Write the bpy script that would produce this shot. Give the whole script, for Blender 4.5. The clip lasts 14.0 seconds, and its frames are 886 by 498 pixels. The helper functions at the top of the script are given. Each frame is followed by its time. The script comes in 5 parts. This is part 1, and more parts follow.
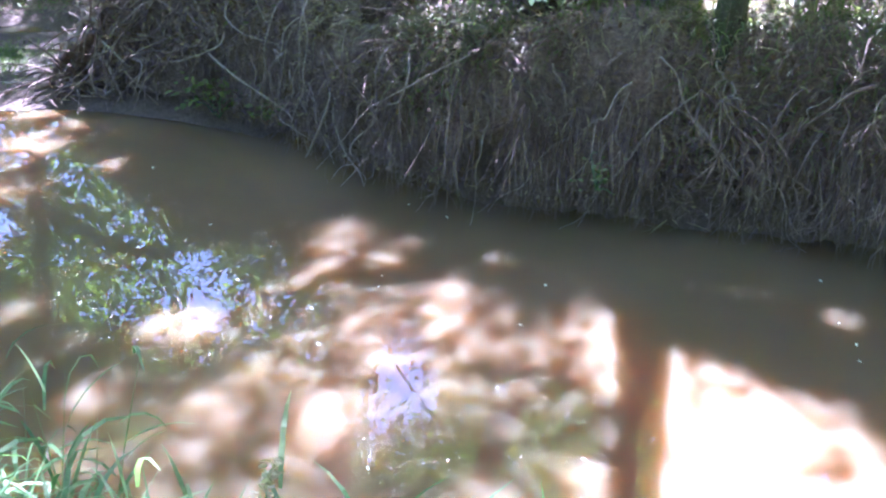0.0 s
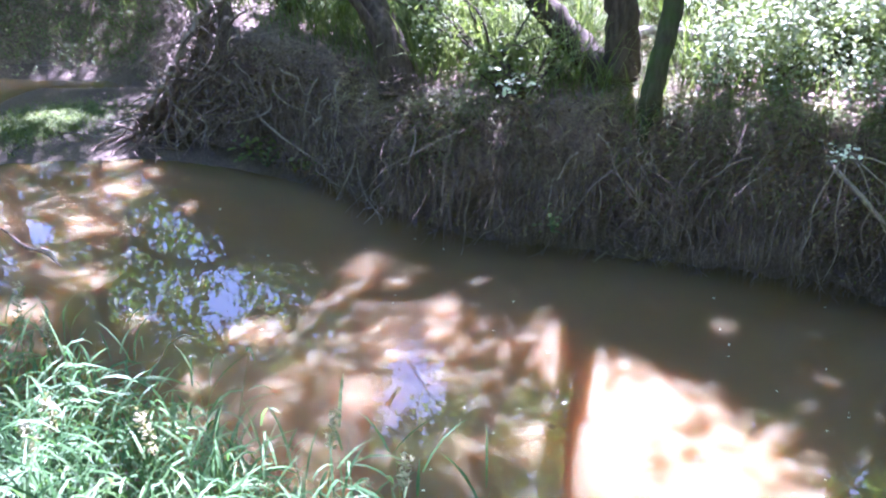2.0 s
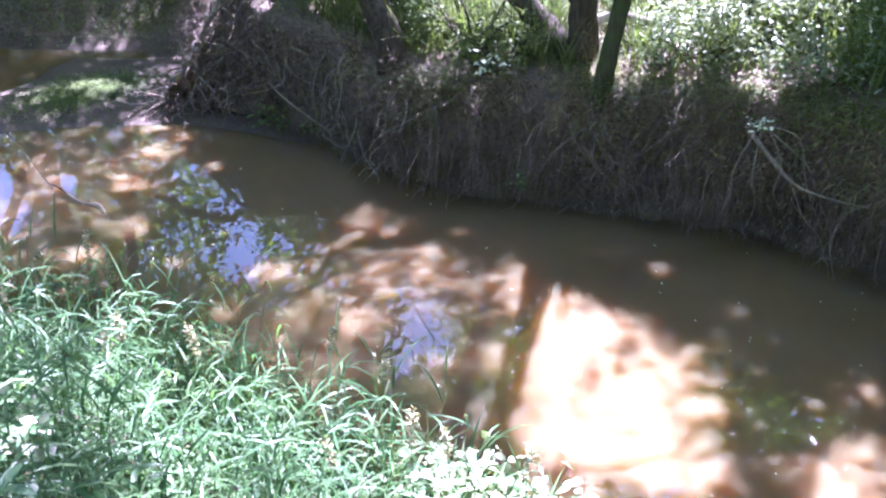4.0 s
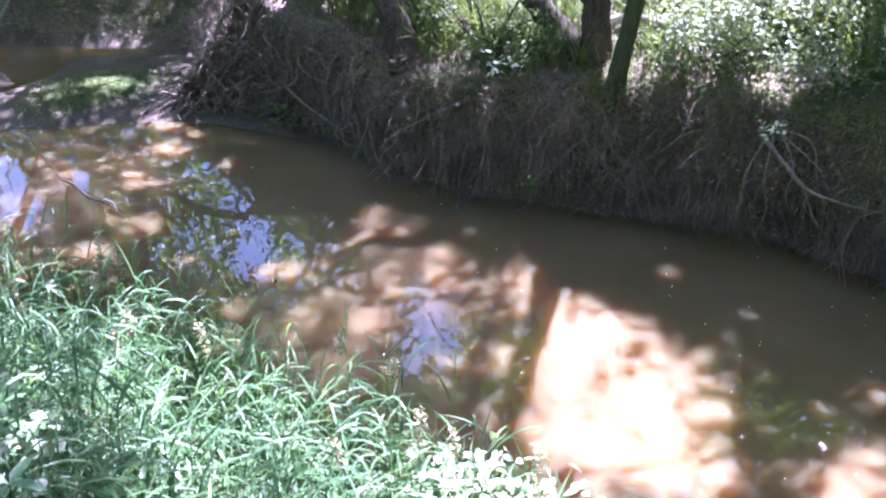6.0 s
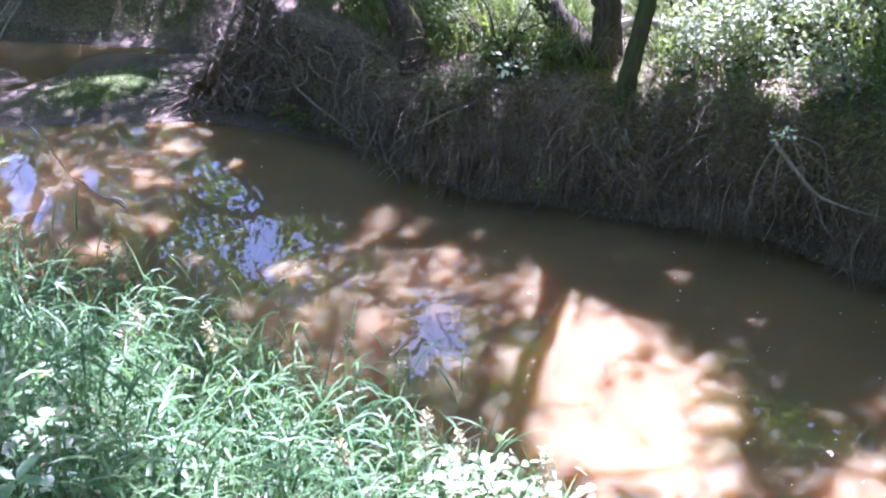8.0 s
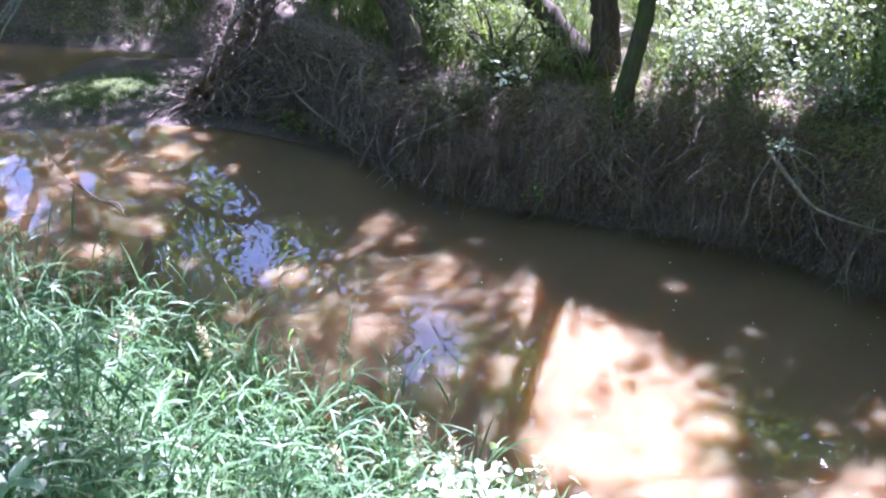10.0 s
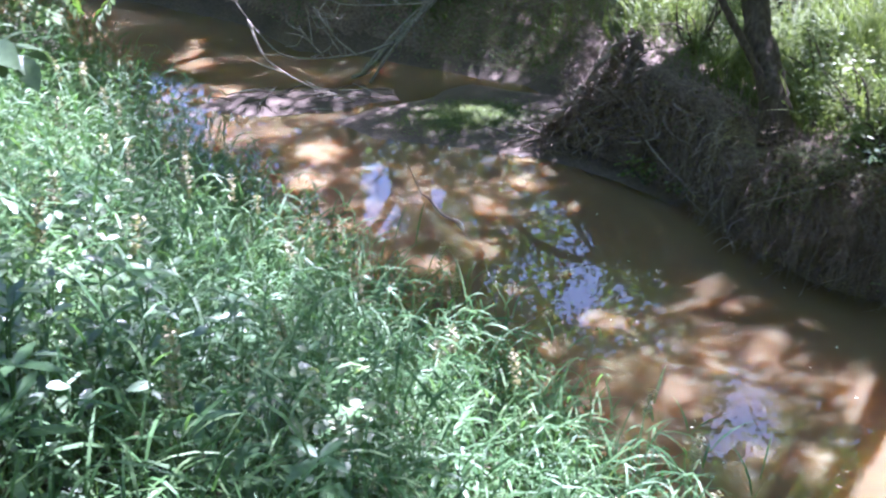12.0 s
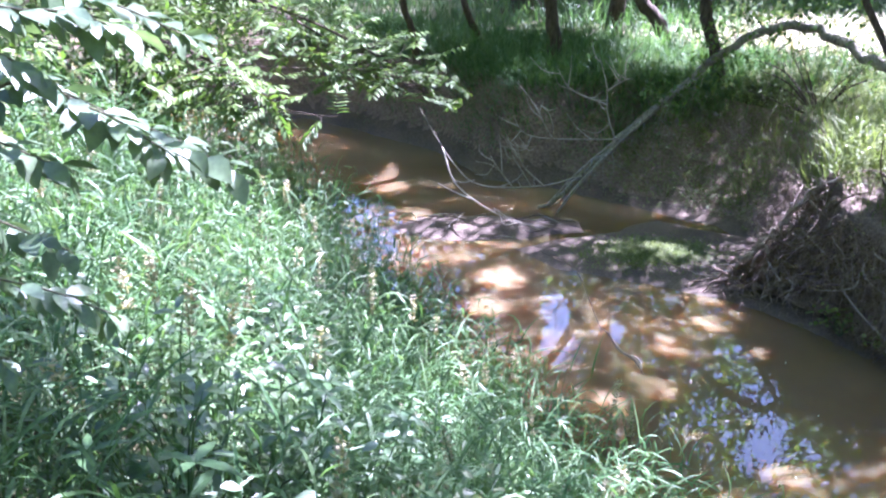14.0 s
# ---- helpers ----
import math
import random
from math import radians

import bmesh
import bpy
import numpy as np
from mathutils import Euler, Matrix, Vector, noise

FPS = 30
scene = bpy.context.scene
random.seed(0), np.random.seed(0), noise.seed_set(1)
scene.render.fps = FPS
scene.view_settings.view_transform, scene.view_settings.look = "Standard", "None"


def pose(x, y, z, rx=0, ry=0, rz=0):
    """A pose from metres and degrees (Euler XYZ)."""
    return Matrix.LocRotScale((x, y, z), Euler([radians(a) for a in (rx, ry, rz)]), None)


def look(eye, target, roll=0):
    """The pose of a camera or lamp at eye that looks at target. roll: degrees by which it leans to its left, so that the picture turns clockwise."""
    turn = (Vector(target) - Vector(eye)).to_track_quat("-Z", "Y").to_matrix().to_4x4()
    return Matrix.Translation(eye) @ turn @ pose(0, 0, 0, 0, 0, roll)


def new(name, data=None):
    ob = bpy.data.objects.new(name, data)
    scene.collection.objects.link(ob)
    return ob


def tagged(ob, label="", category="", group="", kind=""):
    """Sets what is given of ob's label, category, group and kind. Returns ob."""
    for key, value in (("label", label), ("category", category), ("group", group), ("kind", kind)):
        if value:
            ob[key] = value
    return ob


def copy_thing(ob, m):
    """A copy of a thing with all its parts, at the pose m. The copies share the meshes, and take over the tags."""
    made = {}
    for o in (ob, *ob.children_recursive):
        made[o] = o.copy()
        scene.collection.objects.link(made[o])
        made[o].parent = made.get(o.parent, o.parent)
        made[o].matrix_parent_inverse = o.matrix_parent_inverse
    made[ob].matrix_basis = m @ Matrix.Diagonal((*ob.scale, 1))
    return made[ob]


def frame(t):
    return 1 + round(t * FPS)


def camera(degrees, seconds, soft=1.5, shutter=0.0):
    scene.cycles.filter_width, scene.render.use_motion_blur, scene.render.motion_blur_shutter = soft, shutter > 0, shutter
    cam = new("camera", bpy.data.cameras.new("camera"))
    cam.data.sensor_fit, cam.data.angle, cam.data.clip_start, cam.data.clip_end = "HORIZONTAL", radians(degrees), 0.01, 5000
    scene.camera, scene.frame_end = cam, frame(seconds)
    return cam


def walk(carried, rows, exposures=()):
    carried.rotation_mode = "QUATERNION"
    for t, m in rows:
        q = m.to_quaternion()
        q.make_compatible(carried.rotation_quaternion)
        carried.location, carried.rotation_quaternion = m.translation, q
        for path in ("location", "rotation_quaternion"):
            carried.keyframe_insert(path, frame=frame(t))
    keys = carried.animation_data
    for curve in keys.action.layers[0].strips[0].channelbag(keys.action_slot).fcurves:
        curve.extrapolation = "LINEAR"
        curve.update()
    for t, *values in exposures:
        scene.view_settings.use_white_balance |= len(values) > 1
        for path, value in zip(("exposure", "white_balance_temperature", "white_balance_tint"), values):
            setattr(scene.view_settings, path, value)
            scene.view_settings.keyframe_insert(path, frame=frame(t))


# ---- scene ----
# ---- camera ----
cam = camera(48.4, 14.0, soft=2.3, shutter=0.4)
PATH = [
    (0.0, pose(-0.209, 2.195, 1.881, 63.03, -0.46, -2.03)),
    (0.5, pose(-0.206, 2.209, 1.846, 63.90, -1.63, -2.85)),
    (1.0, pose(-0.195, 1.474, 2.378, 62.54, -0.23, -2.18)),
    (1.5, pose(-0.168, 0.945, 2.698, 62.88, 0.25, -1.60)),
    (2.0, pose(-0.173, 0.937, 2.702, 62.86, -0.00, -1.46)),
    (2.5, pose(-0.110, 0.657, 2.848, 62.59, -0.10, -0.83)),
    (3.0, pose(0.000, 0.000, 3.200, 60.85, 0.50, -1.00)),
    (5.5, pose(0.000, 0.000, 3.200, 59.87, -0.09, 0.10)),
    (6.0, pose(0.000, 0.000, 3.200, 60.11, 0.04, 0.20)),
    (6.5, pose(0.000, 0.000, 3.200, 60.31, 0.05, 0.32)),
    (7.0, pose(0.000, 0.000, 3.200, 60.23, -0.16, 0.53)),
    (7.5, pose(0.000, 0.000, 3.200, 60.30, -0.13, 0.77)),
    (8.0, pose(0.000, 0.000, 3.200, 60.20, -0.29, 0.94)),
    (10.5, pose(0.000, 0.000, 3.200, 61.03, -1.22, 1.39)),
    (11.0, pose(0.000, 0.000, 3.200, 63.16, -0.77, 7.92)),
    (11.5, pose(0.000, 0.000, 3.200, 64.18, -1.09, 17.13)),
    (12.0, pose(0.000, 0.000, 3.200, 62.78, -1.11, 22.55)),
    (12.5, pose(0.000, 0.000, 3.200, 63.50, -1.05, 26.08)),
    (13.0, pose(0.000, 0.000, 3.200, 68.38, -0.73, 30.14)),
    (13.5, pose(0.000, 0.000, 3.200, 70.14, -0.76, 32.77)),
    (14.0, pose(0.000, 0.000, 3.200, 70.05, -0.88, 33.72)),
]
walk(cam, PATH, exposures=[(0.0, 4.55, 4800, 42), (1.0, 4.58, 4820, 42), (2.0, 4.18, 4900, 43), (3.0, 3.98, 4960, 44), (5.5, 3.84, 4980, 44), (8.0, 3.78, 4980, 43), (10.5, 3.72, 4980, 42), (11.5, 3.52, 5040, 34), (12.5, 3.6, 5080, 35), (14.0, 3.86, 5080, 40)])

# ---- light ----
SUN = Vector((0.15, 0.62, 0.98)).normalized()
sun_data = bpy.data.lights.new("sun", "SUN")
sun_data.energy, sun_data.angle, sun_data.color = 5.0, radians(0.5), (1.0, 0.95, 0.87)
sun = new("sun", sun_data)
sun.matrix_world = look(SUN * 60, (0, 0, 0))
world = bpy.data.worlds.new("sky")
scene.world = world
world.use_nodes = True
sky = world.node_tree.nodes.new("ShaderNodeTexSky")
sky.sky_type, sky.sun_disc = "NISHITA", False
sky.sun_elevation, sky.sun_rotation = math.asin(SUN.z), math.atan2(SUN.x, SUN.y)
world.node_tree.nodes["Background"].inputs["Strength"].default_value = 0.05
world.node_tree.links.new(sky.outputs[0], world.node_tree.nodes["Background"].inputs["Color"])

rng = np.random.default_rng(7)


# ---- materials ----
def material(name):
    m = bpy.data.materials.new(name)
    m.use_nodes = True
    t = m.node_tree
    return m, t, t.nodes["Principled BSDF"], t.nodes["Material Output"]


def node(t, kind, **values):
    n = t.nodes.new(kind)
    for key, value in values.items():
        n.inputs[key.replace("_", " ")].default_value = value
    return n


def ramp(t, source, stops):
    r = t.nodes.new("ShaderNodeValToRGB")
    e = r.color_ramp.elements
    while len(e) < len(stops):
        e.new(0.5)
    for k, (p, c) in enumerate(stops):
        e[k].position, e[k].color = p, (*c, 1)
    t.links.new(source, r.inputs[0])
    return r.outputs[0]


def mix(t, a, b, fac, blend="MIX"):
    n = t.nodes.new("ShaderNodeMix")
    n.data_type, n.blend_type = "RGBA", blend
    for socket, value in ((n.inputs[0], fac), (n.inputs[6], a), (n.inputs[7], b)):
        if isinstance(value, (int, float)):
            socket.default_value = value
        elif isinstance(value, tuple):
            socket.default_value = (*value, 1)
        else:
            t.links.new(value, socket)
    return n.outputs[2]


def noise_of(t, scale, detail=4.0, rough=0.6, coords=None):
    n = node(t, "ShaderNodeTexNoise", Scale=scale, Detail=detail, Roughness=rough)
    t.links.new(coords or place_of(t), n.inputs["Vector"])
    return n.outputs["Fac"]


def place_of(t):
    return t.nodes.new("ShaderNodeNewGeometry").outputs["Position"]


def bump(t, bsdf, height, strength, distance):
    b = node(t, "ShaderNodeBump", Strength=strength, Distance=distance)
    t.links.new(height, b.inputs["Height"])
    t.links.new(b.outputs[0], bsdf.inputs["Normal"])
    return b


def leaf_material(name, low, mid, high, gloss=0.38, through_light=0.35, spec=0.5, clear=1.0):
    """Thin green leaf: each leaf its own tone, mottled, lit from behind."""
    m, t, p, out = material(name)
    geo = t.nodes.new("ShaderNodeNewGeometry")
    tone = ramp(t, geo.outputs["Random Per Island"], [(0.0, low), (0.5, mid), (1.0, high)])
    mottle = ramp(t, noise_of(t, 60.0, 3.0), [(0.3, (0.7, 0.7, 0.7)), (0.7, (1.15, 1.15, 1.1))])
    patch = ramp(t, noise_of(t, 1.7, 3.0), [(0.3, (0.75, 0.8, 0.85)), (0.7, (1.15, 1.1, 0.95))])
    colour = mix(t, mix(t, tone, mottle, 1.0, "MULTIPLY"), patch, 1.0, "MULTIPLY")
    t.links.new(colour, p.inputs["Base Color"])
    p.inputs["Roughness"].default_value = gloss
    p.inputs["Specular IOR Level"].default_value = spec
    back = t.nodes.new("ShaderNodeBsdfTranslucent")
    t.links.new(mix(t, colour, (clear, 1.12 * clear, 0.55 * clear), 1.0, "MULTIPLY"), back.inputs["Color"])
    s = t.nodes.new("ShaderNodeMixShader")
    s.inputs[0].default_value = through_light
    t.links.new(p.outputs[0], s.inputs[1])
    t.links.new(back.outputs[0], s.inputs[2])
    t.links.new(s.outputs[0], out.inputs[0])
    return m


def bark_material(name, dark, light, scale=9.0, mossy=0.0, stain=0.75):
    m, t, p, out = material(name)
    co = t.nodes.new("ShaderNodeTexCoord")
    mp = t.nodes.new("ShaderNodeMapping")
    mp.inputs["Scale"].default_value = (1, 1, 0.22)
    t.links.new(co.outputs["Object"], mp.inputs["Vector"])
    ridge = noise_of(t, scale * 4, 6.0, 0.65, mp.outputs[0])
    blotch = noise_of(t, scale * 0.5, 3.0)
    c = mix(t, ramp(t, ridge, [(0.35, dark), (0.65, light)]), ramp(t, blotch, [(0.35, (stain, stain * 0.96, stain * 0.93)), (0.68, (1.1, 1.1, 1.1))]), 1.0, "MULTIPLY")
    if mossy:
        c = mix(t, c, (0.05, 0.075, 0.025), ramp(t, noise_of(t, 6.0), [(0.5 - 0.2 * mossy, (0, 0, 0)), (0.62, (mossy, mossy, mossy))]))
    t.links.new(c, p.inputs["Base Color"])
    p.inputs["Roughness"].default_value = 0.9
    p.inputs["Specular IOR Level"].default_value = 0.2
    bump(t, p, ridge, 0.8, 0.012)
    return m


def soil_material(name, a, b, c, roughness, lumps=26.0, depth=0.03):
    m, t, p, out = material(name)
    big = noise_of(t, 1.6, 5.0)
    fine = noise_of(t, lumps, 8.0, 0.7)
    speck = node(t, "ShaderNodeTexVoronoi", Scale=70.0)
    t.links.new(place_of(t), speck.inputs["Vector"])
    col = mix(t, ramp(t, fine, [(0.3, a), (0.55, b), (0.75, c)]), ramp(t, big, [(0.3, (0.65, 0.65, 0.68)), (0.7, (1.2, 1.15, 1.1))]), 1.0, "MULTIPLY")
    col = mix(t, col, ramp(t, speck.outputs["Color"], [(0.0, (0.6, 0.58, 0.55)), (1.0, (1.3, 1.25, 1.15))]), 0.7, "MULTIPLY")
    t.links.new(col, p.inputs["Base Color"])
    p.inputs["Roughness"].default_value = roughness
    p.inputs["Specular IOR Level"].default_value = 0.25
    bump(t, p, fine, 1.0, depth)
    return m


SOIL = soil_material("bank soil", (0.100, 0.071, 0.060), (0.22, 0.165, 0.140), (0.38, 0.305, 0.26), 0.95)
MUD = soil_material("wet mud", (0.070, 0.051, 0.043), (0.115, 0.087, 0.074), (0.185, 0.145, 0.124), 0.75, 40.0, 0.012)
TURF = soil_material("litter under grass", (0.030, 0.035, 0.014), (0.060, 0.062, 0.028), (0.14, 0.12, 0.07), 0.95, 34.0, 0.03)

GRASS = leaf_material("reed grass blade", (0.050, 0.112, 0.042), (0.084, 0.160, 0.064), (0.15, 0.22, 0.110), 0.5, 0.4, 0.3)
DRY = leaf_material("dry straw blade", (0.22, 0.17, 0.09), (0.30, 0.24, 0.14), (0.40, 0.34, 0.22), 0.6, 0.2)
DARKLITTER = leaf_material("rotting leaf", (0.07, 0.044, 0.032), (0.12, 0.080, 0.060), (0.20, 0.142, 0.11), 0.8, 0.1, 0.2)
BANKGRASS = leaf_material("bank grass blade", (0.085, 0.120, 0.035), (0.145, 0.180, 0.062), (0.23, 0.26, 0.13), 0.55, 0.42, 0.3)
# Sunshine on the leaves is put into this lighter leaf colour.
SUNLIT_LEAF = leaf_material("undergrowth leaf lightened for sun", (0.14, 0.175, 0.095), (0.22, 0.255, 0.165), (0.36, 0.385, 0.30), 0.38, 0.35, 0.6)
HERB = leaf_material("broad herb leaf", (0.045, 0.100, 0.045), (0.075, 0.140, 0.062), (0.12, 0.19, 0.095), 0.4, 0.3, 0.38)
SHRUBLEAF = leaf_material("shrub leaf", (0.075, 0.118, 0.068), (0.108, 0.162, 0.092), (0.16, 0.21, 0.135), 0.4, 0.3, 0.7)
CROWN = leaf_material("tree leaf", (0.075, 0.125, 0.025), (0.120, 0.185, 0.036), (0.20, 0.26, 0.06), 0.42, 0.5, clear=1.5)
ASHLEAF = leaf_material("pinnate leaf", (0.06, 0.11, 0.025), (0.09, 0.15, 0.035), (0.15, 0.20, 0.07), 0.55, 0.4, 0.3)
BARK = bark_material("grey brown bark", (0.034, 0.025, 0.020), (0.10, 0.076, 0.062))
MOSSBARK = bark_material("mossy bark", (0.030, 0.024, 0.018), (0.085, 0.07, 0.055), 9.0, 0.8)
ROOT = bark_material("pale root bark", (0.17, 0.135, 0.115), (0.38, 0.315, 0.27), 22.0)
DARKROOT = bark_material("dark root bark", (0.088, 0.064, 0.054), (0.31, 0.232, 0.192), 12.0, stain=0.45)
LICHEN = bark_material("lichened grey green bark", (0.12, 0.108, 0.085), (0.34, 0.315, 0.27), 16.0, stain=0.6)
DEADWOOD = bark_material("weathered dead wood", (0.20, 0.175, 0.155), (0.46, 0.41, 0.37), 18.0)
TWIGBARK = bark_material("olive twig bark", (0.07, 0.065, 0.045), (0.15, 0.14, 0.10), 22.0)
SEED = leaf_material("pale seed head", (0.30, 0.26, 0.17), (0.38, 0.34, 0.23), (0.48, 0.43, 0.31), 0.6, 0.2)
BLOSSOM = leaf_material("white blossom", (0.62, 0.62, 0.56), (0.72, 0.72, 0.66), (0.8, 0.8, 0.74), 0.6, 0.2)

m, t, p, out = material("muddy stream water")
murk = ramp(t, noise_of(t, 0.9, 3.0), [(0.3, (0.118, 0.081, 0.044)), (0.7, (0.154, 0.106, 0.058))])
t.links.new(murk, p.inputs["Base Color"])
p.inputs["Roughness"].default_value = 0.0
p.inputs["IOR"].default_value = 1.33
p.inputs["Specular IOR Level"].default_value = 1.0
p.inputs["Subsurface Weight"].default_value = 1.0
p.inputs["Subsurface Radius"].default_value = (1.0, 0.6, 0.38)
p.inputs["Subsurface Scale"].default_value = 0.9
p.inputs["Subsurface Anisotropy"].default_value = 0.3
b = bump(t, p, noise_of(t, 7.0, 3.0, 0.5), 0.10, 0.0022)
WATER = m


# ---- mesh tools ----
def mesh_np(name, verts, faces, mats, index=None, smooth=False):
    """One mesh from arrays: verts (n, 3) and faces (m, 3 or 4)."""
    me = bpy.data.meshes.new(name)
    verts, faces = np.asarray(verts, np.float32), np.asarray(faces, np.int32)
    n, k = faces.shape
    me.vertices.add(len(verts))
    me.vertices.foreach_set("co", verts.ravel())
    me.loops.add(n * k)
    me.loops.foreach_set("vertex_index", faces.ravel())
    me.polygons.add(n)
    me.polygons.foreach_set("loop_start", np.arange(0, n * k, k, dtype=np.int32))
    me.polygons.foreach_set("loop_total", np.full(n, k, np.int32))
    if index is not None:
        me.polygons.foreach_set("material_index", np.asarray(index, np.int32))
    me.polygons.foreach_set("use_smooth", np.full(n, smooth, bool))
    me.update(calc_edges=True)
    for mt in mats if isinstance(mats, (list, tuple)) else [mats]:
        me.materials.append(mt)
    return me


def join(pieces):
    """Several (verts, faces) with equal face sizes as one."""
    at, vs, fs = 0, [], []
    for v, f in pieces:
        vs.append(v)
        fs.append(np.asarray(f) + at)
        at += len(v)
    return np.concatenate(vs), np.concatenate(fs)


def strips(base, az, length, width, lean, bend, seg=4, twist=None):
    """Arching blades: all arguments are arrays over the blades (base n x 3; angles in radians)."""
    n = len(base)
    s = np.linspace(0, 1, seg + 1)
    theta = lean[:, None] + bend[:, None] * s[None, :]
    mid = (theta[:, 1:] + theta[:, :-1]) / 2
    step = (length / seg)[:, None]
    r = np.concatenate([np.zeros((n, 1)), np.cumsum(np.sin(mid) * step, 1)], 1)
    h = np.concatenate([np.zeros((n, 1)), np.cumsum(np.cos(mid) * step, 1)], 1)
    ca, sa = np.cos(az)[:, None], np.sin(az)[:, None]
    c = np.stack([base[:, 0:1] + r * ca, base[:, 1:2] + r * sa, base[:, 2:3] + h], 2)
    w = width[:, None] * np.clip(np.minimum(0.45 + 1.6 * s, 1.0) * (1 - s ** 2.2), 0.03, 1)[None, :] / 2
    tw = (np.zeros(n) if twist is None else twist)[:, None]
    ct, st = np.cos(tw), np.sin(tw)
    side = np.stack([-sa * ct + 0 * r, ca * ct + 0 * r, st + 0 * r], 2)
    v = np.stack([c - side * w[..., None], c + side * w[..., None]], 2).reshape(-1, 3)
    k = (np.arange(n) * 2 * (seg + 1))[:, None] + (np.arange(seg) * 2)[None, :]
    f = np.stack([k, k + 1, k + 3, k + 2], 2).reshape(-1, 4)
    return v, f


def unit(a):
    return a / np.maximum(np.linalg.norm(a, axis=-1, keepdims=True), 1e-9)


def leaves(base, way, up, length, width, fold=0.25, droop=0.2):
    """Pointed oval leaves with a folded midrib: eight triangles each, as quads with a midline."""
    way = unit(way)
    side = unit(np.cross(way, up))
    nrm = np.cross(side, way)
    L, W = length[:, None], width[:, None]
    rows = []
    for s, w in ((0.0, 0.05), (0.25, 0.8), (0.55, 0.95), (0.82, 0.5), (1.0, 0.03)):
        c = base + way * L * s - nrm * L * droop * s * s
        rows += [c - side * W * w / 2 + nrm * W * fold * w / 2, c, c + side * W * w / 2 + nrm * W * fold * w / 2]
    n = len(base)
    v = np.stack(rows, 1).reshape(-1, 3)
    one = []
    for k in range(4):
        a = 3 * k
        one += [(a, a + 1, a + 4, a + 3), (a + 1, a + 2, a + 5, a + 4)]
    f = (np.arange(n) * 15)[:, None, None] + np.array(one)[None]
    return v, f.reshape(-1, 4)


def diamonds(base, way, up, length, width):
    """Cheap leaves for crowns: one bent diamond each."""
    way = unit(way)
    side = unit(np.cross(way, up))
    L, W = length[:, None], width[:, None]
    nrm = np.cross(side, way)
    mid = base + way * L * 0.45
    v = np.stack([base, mid + side * W / 2 - nrm * W * 0.1, base + way * L - nrm * L * 0.12, mid - side * W / 2 - nrm * W * 0.1], 1).reshape(-1, 3)
    f = (np.arange(len(base)) * 4)[:, None] + np.arange(4)[None]
    return v, f


def random_ways(n, flat=1.0):
    a = rng.normal(size=(n, 3))
    a[:, 2] *= flat
    return unit(a)


def smooth_path(points, per=6):
    """A Catmull-Rom line through the points."""
    p = np.asarray(points, float)
    p = np.vstack([2 * p[0] - p[1], p, 2 * p[-1] - p[-2]])
    out_ = []
    for k in range(1, len(p) - 2):
        for s in np.linspace(0, 1, per, endpoint=False):
            a, b_, c, d = p[k - 1:k + 3]
            out_.append(0.5 * (2 * b_ + (c - a) * s + (2 * a - 5 * b_ + 4 * c - d) * s ** 2 + (3 * b_ - a - 3 * c + d) * s ** 3))
    return np.array(out_ + [p[-2]])


def tube(path, radii, sides=8, knobs=0.0):
    """A bark tube along a line, closed at both ends by its taper."""
    path = np.asarray(path, float)
    n = len(path)
    radii = np.interp(np.linspace(0, 1, n), np.linspace(0, 1, len(radii)), radii)
    tan = unit(np.gradient(path, axis=0))
    ref = np.array([0.0, 0, 1]) if abs(tan[0, 2]) < 0.8 else np.array([1.0, 0, 0])
    u = np.zeros_like(path)
    u[0] = unit(np.cross(tan[0], ref))
    for k in range(1, n):
        u[k] = unit(u[k - 1] - tan[k] * np.dot(u[k - 1], tan[k]))
    w = np.cross(tan, u)
    a = np.linspace(0, 2 * np.pi, sides, endpoint=False)
    rr = radii[:, None] * (1 + knobs * rng.normal(size=(n, sides)))
    v = path[:, None] + rr[..., None] * (np.cos(a)[None, :, None] * u[:, None] + np.sin(a)[None, :, None] * w[:, None])
    k = (np.arange(n - 1) * sides)[:, None] + np.arange(sides)[None]
    k2 = (np.arange(n - 1) * sides)[:, None] + ((np.arange(sides) + 1) % sides)[None]
    f = np.stack([k, k2, k2 + sides, k + sides], 2).reshape(-1, 4)
    v = np.vstack([v.reshape(-1, 3), path[:1], path[-1:]])
    c0, c1, last = n * sides, n * sides + 1, (n - 1) * sides
    ends = []
    for j in range(0, sides, 2):
        ends.append((c0, (j + 2) % sides, (j + 1) % sides, j))
        ends.append((c1, last + j, last + (j + 1) % sides, last + (j + 2) % sides))
    return v, np.vstack([f, np.array(ends)])


def part(name, verts_faces, mat, parent=None, label="", smooth=True):
    ob = new(name, mesh_np(name, *verts_faces, mat, smooth=smooth))
    if parent is not None:
        ob.parent = parent
    return tagged(ob, label) if label else ob


def thing(name, at, label, category, group="", kind=""):
    ob = new(name)
    ob.matrix_basis = Matrix.Translation(Vector([float(c) for c in at]))
    ob.empty_display_size = 0.05
    return tagged(ob, label, category, group, kind)


